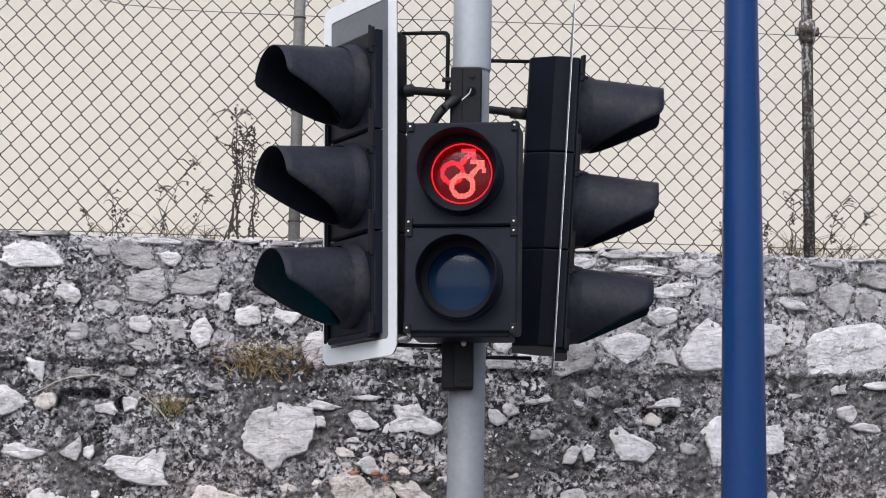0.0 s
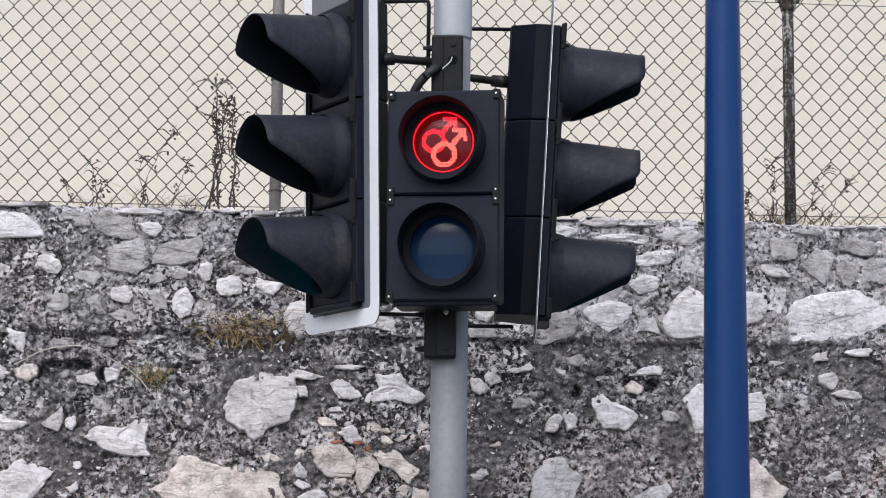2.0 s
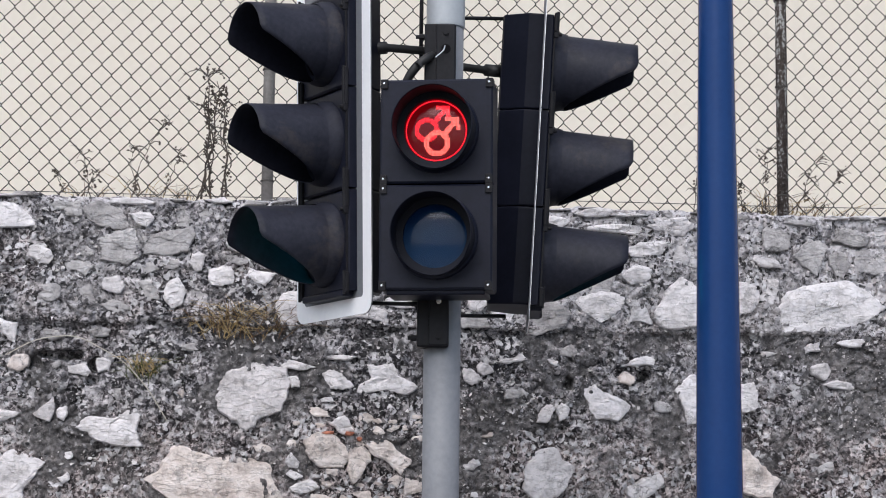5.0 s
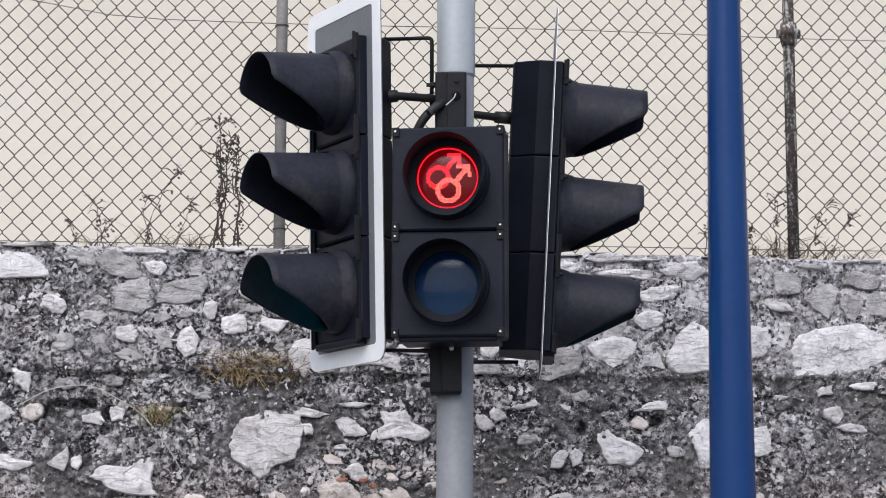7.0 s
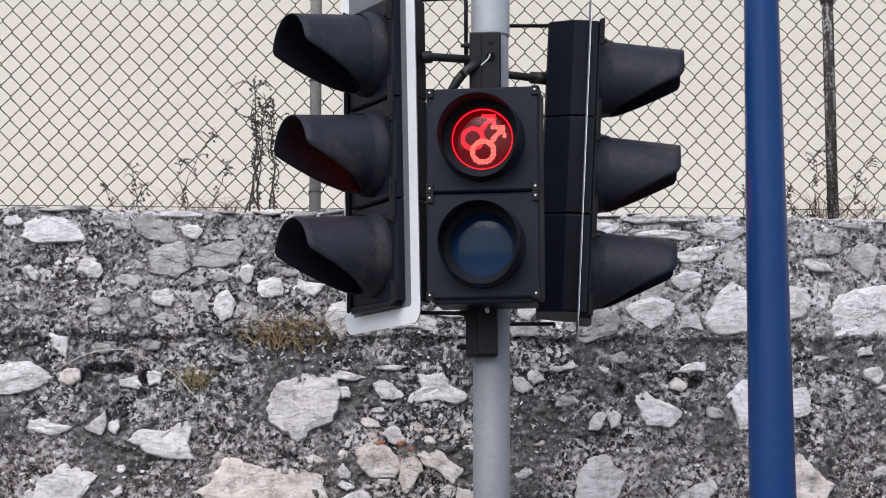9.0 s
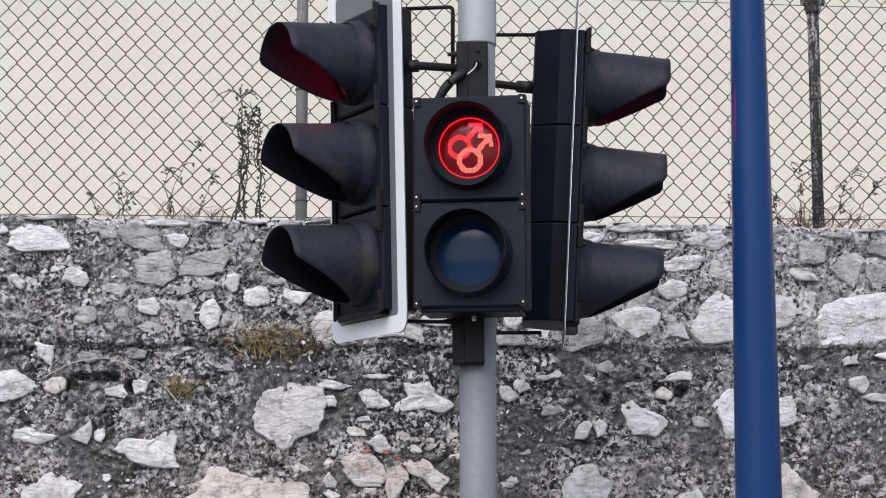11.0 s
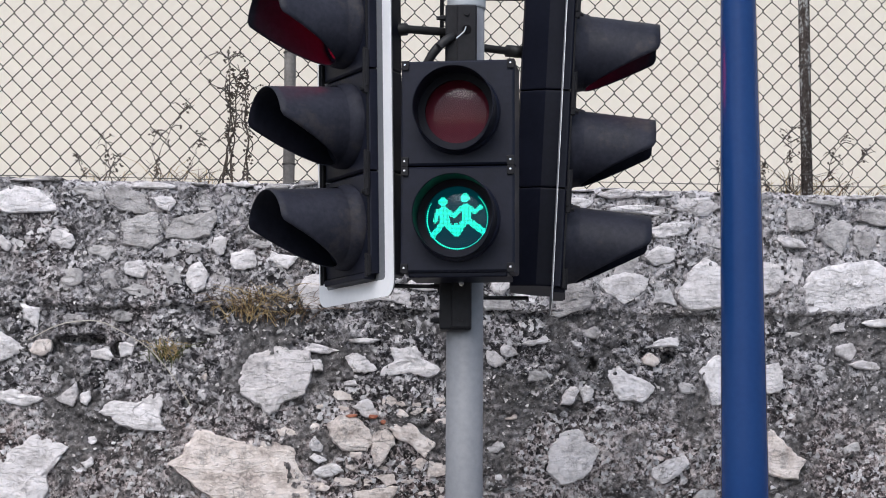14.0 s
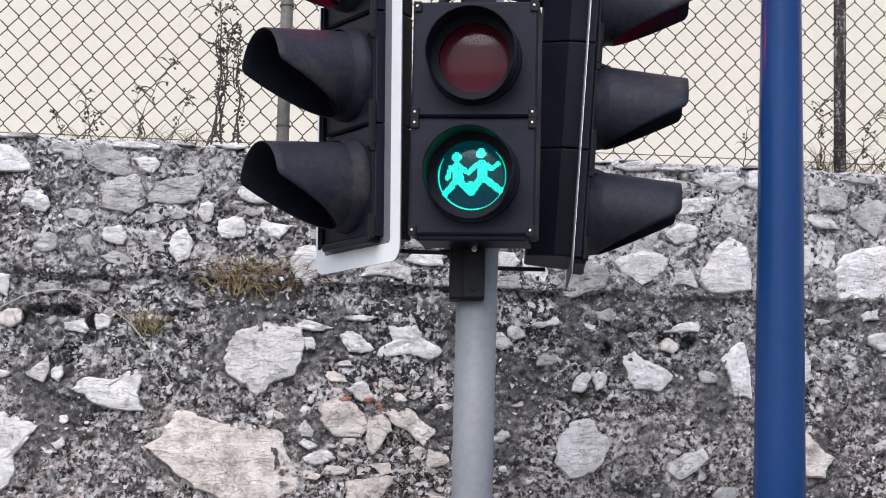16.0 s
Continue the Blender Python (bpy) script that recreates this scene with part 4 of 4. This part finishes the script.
for k in range(34000):
    u, z = rng.uniform(-1.9, 2.1), rng.uniform(1.3, 2.79)
    if noise.noise((u * 3.1, z * 3.1, 11)) < rng.uniform(-0.9, 0.3):
        continue
    s = rng.uniform(0.002, 0.0045) if rng.random() < 0.8 else rng.uniform(0.0045, 0.012)
    flat, spin = rng.uniform(0.3, 0.85), rng.uniform(-1.2, 1.2)
    if any(abs(u - a) < w * 0.36 and abs(z - b) < h * 0.36 for a, b, w, h in taken if w > 0.05):
        continue
    y = -relief(u, z)
    base = len(gv)
    n = rng.choice((3, 4, 4, 5))
    turn = rng.uniform(0, 6)
    rim = [(s * rng.uniform(0.6, 1.2) * math.cos(turn + 6.283 * i / n), s * flat * rng.uniform(0.6, 1.2) * math.sin(turn + 6.283 * i / n)) for i in range(n)]
    rim = [(a * math.cos(spin) - b * math.sin(spin), a * math.sin(spin) + b * math.cos(spin)) for a, b in rim]
    up = 0.0025 + s * 0.35
    gv += [(u + a, y + 0.006, z + b) for a, b in rim] + [(u + a * 0.85, y - up * rng.uniform(0.7, 1.2), z + b * 0.85) for a, b in rim]
    gf += [(base + i, base + (i + 1) % n, base + n + (i + 1) % n, base + n + i) for i in range(n)] + [tuple(base + n + i for i in range(n))]
grit_me = bpy.data.meshes.new("grit")
grit_me.from_pydata(gv, [], gf)
grit_me.materials.append(CHIPS)
grit_ob = new("grit", grit_me)
grit_ob.parent = wall
tagged(grit_ob, "loose grit and chips in the mortar", kind="stuff")

# ---- the chain-link fence ----
fence = thing("chain_link_fence", "dull wire chain-link fence on tubular posts along the wall top", "fence", WALL)
CELL_W, CELL_H, FENCE_Y = 0.0722, 0.0826, 0.1


def bar(vs, fs, p, q, r):
    p, q = Vector(p), Vector(q)
    d = (q - p).normalized()
    a = d.cross(Vector((0, 1, 0))).normalized() * r
    b = Vector((0, r, 0))
    base = len(vs)
    vs += [p + a, p + b, p - a, p - b, q + a, q + b, q - a, q - b]
    fs += [(base + i, base + (i + 1) % 4, base + 4 + (i + 1) % 4, base + 4 + i) for i in range(4)]


vs, fs = [], []
for i in range(round(6.6 / CELL_W * 2)):
    u0 = -3.2608 + i * CELL_W / 2
    z, k = 2.7334, i % 2
    while z < 4.35:
        ua, ub = (u0, u0 + CELL_W / 2) if k % 2 == 0 else (u0 + CELL_W / 2, u0)
        za, zb = z, z + CELL_H / 2
        wa, wb = (0.004 * noise.noise((a * 3, b * 3, 0)) for a, b in ((ua, za), (ub, zb)))
        ya, yb = (FENCE_Y + (0.003 if a == u0 else -0.003) for a in (ua, ub))
        p, q = (ua + wa, ya, za + wa + 0.0035), (ub + wb, yb, zb + wb - 0.0035)
        bar(vs, fs, p, q, 0.002)
        bar(vs, fs, q, (q[0], q[1] * 0.5 + ya * 0.5, q[2] + 0.007), 0.0022)
        z += CELL_H / 2
        k += 1
link_me = bpy.data.meshes.new("wire_mesh")
link_me.from_pydata(vs, [], fs)
link_me.materials.append(FENCE_WIRE)
link = new("wire_mesh", link_me)
link.parent = fence
tagged(link, "woven diamond wire mesh", kind="stuff")
for z0 in (2.836, 3.68, 4.3):
    part("line_wire", tube(bmesh.new(), [(u, FENCE_Y - 0.006, z0 + (0.16 * max(0, -1.14 - u) if 3 < z0 < 4 else 0) + (0.009 * u if z0 < 3 else 0) + 0.004 * math.sin(u * 3)) for u in [-3 + 0.2 * k for k in range(31)]], 0.0016, 5), FENCE_WIRE, fence)
for u, mat, rusty in ((-0.549, POST_GREY, False), (1.403, RUSTY, True), (-2.5, POST_GREY, False), (3.35, RUSTY, True)):
    post = part("post", turned([(0.0215, 2.74), (0.0215, 4.4), (0.019, 4.41)], 20), mat, fence, "rusty flaking post with a coupling" if rusty else "weathered grey tubular post", pose(u, FENCE_Y - 0.036, 0), True)
    for z in (2.88, 3.3, 3.655):
        part("wire_tie", turned([(0.0255, z), (0.0255, z + 0.006)], 16), FENCE_WIRE, post)
    if rusty:
        part("coupling", turned([(0.026, 3.635), (0.031, 3.655), (0.033, 3.67), (0.046, 3.677), (0.046, 3.697), (0.033, 3.703), (0.03, 3.725), (0.025, 3.73)], 20), RUSTY, post, "flanged rusty coupling", None, True)
        lug = turned([(0.008, 0), (0.008, 0.03)], 8)
        part("bolt", lug, RUSTY, post, "", pose(0.04, 0, 3.67))
        part("bolt", turned([(0.008, 0), (0.008, 0.03)], 8), RUSTY, post, "", pose(-0.04, 0, 3.67))

# ---- plants on the wall ----


def leaf(bm, p, size, q):
    d = Vector((q.uniform(-1, 1), q.uniform(-0.5, 0.5), q.uniform(-0.6, 1))).normalized()
    s = d.cross(Vector((q.uniform(-1, 1), 1, 0.3))).normalized() * size * 0.35
    p = Vector(p)
    v = [bm.verts.new(x) for x in (p, p + d * size * 0.5 + s, p + d * size, p + d * size * 0.5 - s)]
    bm.faces.new(v)


def weed(u, z, height, seed, leafy, label, lean=0.0, y=0.14, twigs=7):
    q = random.Random(seed)
    ob = thing("weed", label, "weed", WALL @ pose(u, y, z), "weeds on the wall top")
    stems, leaves = bmesh.new(), bmesh.new()
    pts, x, d = [], 0.0, lean
    n = 14
    for k in range(n + 1):
        pts.append((x, 0.01 * math.sin(k), height * k / n))
        x += height / n * d + q.uniform(-0.007, 0.007)
        d += q.uniform(-0.1, 0.1)
    thick = 0.0046 if leafy > 3 else 0.0024
    tube(stems, pts, [thick * (1 - 0.65 * k / n) for k in range(n + 1)], 5)
    if leafy > 3:
        twin = [(x + 0.016 * math.sin(k * 0.7 + seed), y0 + 0.008, z * 0.86) for k, (x, y0, z) in enumerate(pts)]
        tube(stems, twin, [thick * 0.75 * (1 - 0.65 * k / n) for k in range(n + 1)], 5)
    for k in range(twigs):
        i = min(n, int(n * (1 - 0.6 * q.random() ** 2)))
        base, side = Vector(pts[i]), q.choice((-1, 1))
        ln, drop = height * q.uniform(0.05, 0.22), q.uniform(-0.3, 0.9)
        twig = [base + Vector((side * ln * f, 0.01 * math.sin(4 * f + k), ln * (1.1 * f - (0.6 + drop) * f * f) + q.uniform(-0.003, 0.003))) for f in (0, 0.2, 0.4, 0.6, 0.8, 1.0)]
        tube(stems, twig, [0.0021, 0.002, 0.0018, 0.0016, 0.0013, 0.0009], 4)
        for _ in range(leafy):
            on = twig[q.randint(2, 5)]
            leaf(leaves, on + Vector((q.uniform(-1, 1), q.uniform(-1, 1), q.uniform(-1, 1))) * 0.005, q.uniform(0.006, 0.015), q)
    for _ in range(leafy * 3 if leafy > 3 else leafy + 1):
        on = Vector(pts[q.randint(n // 5, n)]) + Vector((q.uniform(-0.012, 0.012), 0, q.uniform(-0.02, 0.02)))
        for j in range(7):
            leaf(leaves, on + Vector((q.uniform(-0.004, 0.004), q.uniform(-0.005, 0.005), -0.005 * j)), q.uniform(0.008, 0.017), q)
    part("stem", stems, STEM, ob)
    part("leaf_litter", leaves, STEM, ob, "small shrivelled brown leaves", None, False, "stuff")
    return ob


def grass(name, u, z, spread, height, count, seed, mats, label, y=-0.01, droop=0.5, category="grass"):
    q = random.Random(seed)
    ob = thing(name, label, category, WALL @ pose(u, y - relief(u, z), z))
    for j, mat in enumerate(mats):
        bm = bmesh.new()
        for _ in range(count // len(mats)):
            x = q.gauss(0, spread * 0.45)
            ln = height * q.uniform(0.25, 1.0) * math.exp(-0.5 * (x / spread) ** 2)
            sx = q.gauss(0, 0.75)
            out = q.uniform(0.1, 0.6)
            z0 = q.gauss(0, height * 0.12)
            pts = [(x, 0, z0), (x + sx * ln * 0.4, -out * ln * 0.4, z0 + ln * 0.45), (x + sx * ln, -out * ln, z0 + ln * (0.75 - droop * q.random()))]
            tube(bm, pts, [0.0016, 0.0013, 0.0004], 3)
        part("tuft", bm, mat, ob, "", None, False, "stuff")
    return ob


weed(-0.755, 2.824, 0.5, 3, 7, "tall dead brown weed with shrivelled leaves behind the fence", -0.02, 0.13, 6)
weed(-0.700, 2.823, 0.42, 4, 5, "tall dead brown weed with shrivelled leaves behind the fence", 0.13, 0.15, 5)
weed(-0.790, 2.824, 0.45, 5, 4, "tall dead brown weed with shrivelled leaves behind the fence", -0.02, 0.15, 5)
weed(-1.050, 2.819, 0.32, 6, 2, "thin dry weed stem on the wall top", 0.25, 0.14)
weed(-1.020, 2.818, 0.2, 7, 1, "thin dry weed stem on the wall top", 0.1, 0.14)
weed(-0.930, 2.817, 0.2, 21, 1, "thin dry weed stem on the wall top", 0.35, 0.14)
weed(-1.300, 2.803, 0.12, 8, 1, "thin dry weed stem on the wall top", 0.05, 0.14)
weed(-1.190, 2.801, 0.2, 9, 1, "thin dry weed stem on the wall top", -0.1, 0.14)
weed(-1.240, 2.802, 0.12, 10, 1, "thin dry weed stem on the wall top", 0.4, 0.14)
weed(1.350, 2.804, 0.27, 11, 3, "thin dry weed stem on the wall top", 0.0, 0.13, 9)
weed(1.461, 2.802, 0.24, 12, 2, "thin dry weed stem on the wall top", 0.5, 0.13, 9)
weed(1.285, 2.805, 0.14, 13, 3, "thin dry weed stem on the wall top", -0.2, 0.13, 6)
weed(1.079, 2.790, 0.25, 14, 1, "thin dry weed stem on the wall top", 0.0, 0.13, 3)
weed(1.530, 2.806, 0.2, 15, 1, "thin dry weed stem on the wall top", 0.6, 0.13, 8)
for k, (u, h, n) in enumerate(((-1.2, 0.1, 26), (-1.0, 0.12, 30), (-0.85, 0.1, 30), (1.37, 0.16, 60), (1.52, 0.12, 40), (1.22, 0.12, 36), (1.68, 0.08, 24))):
    grass("dry_grass", u, 2.81, 0.1, h, n, 30 + k, (STRAW, RED_STEM, STEM), "sparse dry grass on the wall top", 0.12, 0.2)
grass("grass_tuft", -0.66, 2.325, 0.16, 0.18, 150, 41, (STRAW, STRAW, RED_STEM, STEM), "dry yellow grass tuft growing from a wall joint")
grass("grass_tuft", -0.52, 2.33, 0.11, 0.15, 90, 42, (STRAW, RED_STEM, STEM), "dry yellow grass tuft growing from a wall joint")
grass("grass_tuft", -0.980, 2.16, 0.06, 0.14, 60, 43, (GREEN_LEAF, STRAW), "small green-yellow grass tuft in the wall")
stalk = thing("straw_stalk", "long pale dry straw arching over the wall face", "grass", WALL)
part("stalk", tube(bmesh.new(), bent([(-1.47, -0.03, 2.215), (-1.36, -0.05, 2.275), (-1.22, -0.06, 2.29), (-1.05, -0.06, 2.2), (-0.96, -0.05, 2.1), (-0.89, -0.03, 1.985)], 0.05), [0.0019] * 26, 5), SLEEVE_STRAW, stalk)

# ---- beyond the wall, and the ground ----
back = new("building_wall", mesh_of("building_wall", boxed(-45, 45, 0, 0.3, 0, 12), RENDER))
back.matrix_basis = WALL @ pose(0, 3.2, 0)
tagged(back, "plain cream rendered building wall behind the fence", "wall", "", "structure")
terrace = new("terrace", mesh_of("terrace", boxed(-45, 45, 0.501, 3.199, 0, 2.72), PAVING))
terrace.matrix_basis = WALL
tagged(terrace, "raised ground behind the wall", "ground", "", "structure")
ground = new("ground", mesh_of("ground", boxed(-400, 400, -400, 400, -0.5, -0.13), ASPHALT))
ground.matrix_basis = STREET
tagged(ground, "dark asphalt road surface", "road", "", "structure")
pavement = new("pavement", mesh_of("pavement", boxed(-45, 45, -2.6, -0.001, -0.14, 0.0), PAVING))
pavement.matrix_basis = STREET
tagged(pavement, "grey concrete pavement with a raised kerb at the wall", "pavement", "", "structure")
near = new("pavement_near", mesh_of("pavement_near", boxed(-45, 45, -16, -6.4, -0.14, 0.0), PAVING))
near.matrix_basis = STREET
tagged(near, "grey concrete pavement across the road", "pavement", "", "structure")


# ---- the passing van ----
def passing_van():
    van = thing("van", "white van with a white slotted roof rack driving past", "van")
    body = bmesh.new()
    prof = [(-0.05, 0.3), (-0.05, 0.72), (0.25, 0.92), (0.85, 1.02), (1.25, 1.5), (1.6, 1.62), (4.1, 1.62), (4.2, 1.5), (4.22, 0.3)]
    loft(body, [[(x, y, z) for x, z in prof] for y in (-0.8, 0.8)])
    bmesh.ops.bevel(body, geom=list(body.edges), offset=0.05, segments=2, affect="EDGES")
    part("body", body, VAN_WHITE, van, "white panelled van body")
    for y in (-0.804, 0.804):
        part("side_window", boxed(1.15, 1.75, y - 0.004, y + 0.004, 1.05, 1.42, 0.002), VAN_GLASS, van)
    part("windscreen", boxed(-0.01, 0.01, -0.68, 0.68, -0.28, 0.28, 0.004), VAN_GLASS, van, "", pose(1.03, 0, 1.27, 0, 39, 0))
    for x in (0.75, 3.4):
        for y in (-0.74, 0.74):
            wheel = turned([(0.2, -0.09), (0.31, -0.09), (0.33, -0.06), (0.33, 0.06), (0.31, 0.09), (0.2, 0.09)], 28)
            w = part("wheel", wheel, TYRE, van, "", pose(x, y, 0.33, 90))
            part("rim", turned([(0.2, -0.08), (0.2, 0.08)], 24), SLEEVE, w)
    for y in (-0.75, 0.75):
        rear = 3.97 if y < 0 else 3.83
        rail = part("rack_rail", boxed(1.75, rear, y - 0.012, y + 0.012, 1.66, 1.838, 0.006), VAN_WHITE, van, "white slotted roof-rack rail")
        for z in (1.837, 1.784, 1.72):
            part("lip", boxed(1.75, rear, y - 0.02, y + 0.02, z, z + 0.007, 0.002), VAN_WHITE, rail)
        # Black blocks stand in for the shaded openings of the rail.
        for k in range(9):
            part("slot_shade", boxed(1.88 + 0.23 * k, 1.902 + 0.23 * k, y - 0.015, y + 0.015, 1.8, 1.826), RUBBER, rail)
        part("corner_post", boxed(1.76, 1.81, y - 0.02, y + 0.02, 1.6, 1.856, 0.008), VAN_WHITE, rail)
        part("corner_post", boxed(rear - 0.2, rear - 0.17, y - 0.022, y + 0.022, 1.6, 1.856, 0.008), VAN_WHITE, rail)
    for k in range(6):
        part("cross_bar", boxed(1.8 + 0.38 * k, 1.84 + 0.38 * k, -0.75, 0.75, 1.73, 1.76, 0.006), VAN_WHITE, van)
    return van


VAN = passing_van()


def motions():
    speed = 6.6
    c, s = math.cos(ANGLE), math.sin(ANGLE)

    def van_at(t):
        d = -0.55 - 1.75 - speed * (t - 7.6)
        return pose(d * c, 4.4 + d * s, -0.13 - HILL * d, 0, math.degrees(math.atan(HILL)), math.degrees(ANGLE))
    walk(VAN, [(t, van_at(t)) for t in (0, 4, 7, 7.6, 7.8, 8, 9, 12, 16)])
    tick = 0.034
    # Lamps glow throughout; the added discs slide over those that should be off.
    for (first, second), zc in ((LEFT_COVERS, LEFT_ZC), (RIGHT_COVERS, RIGHT_ZC)):
        up, mid, low = (pose(0, 0, zc + dz) for dz in (PITCH, 0, -PITCH))
        walk(first, [(0, up), (10.8, up), (10.8 + tick, mid), (16, mid)])
        walk(second, [(0, mid), (7.75, mid), (7.75 + tick, low), (16, low)])
    red, green = pose(0, 0, PITCH / 2), pose(0, 0, -PITCH / 2)
    walk(CROSSING_COVER, [(0, green), (13.8, green), (13.8 + tick, red), (16, red)])


motions()
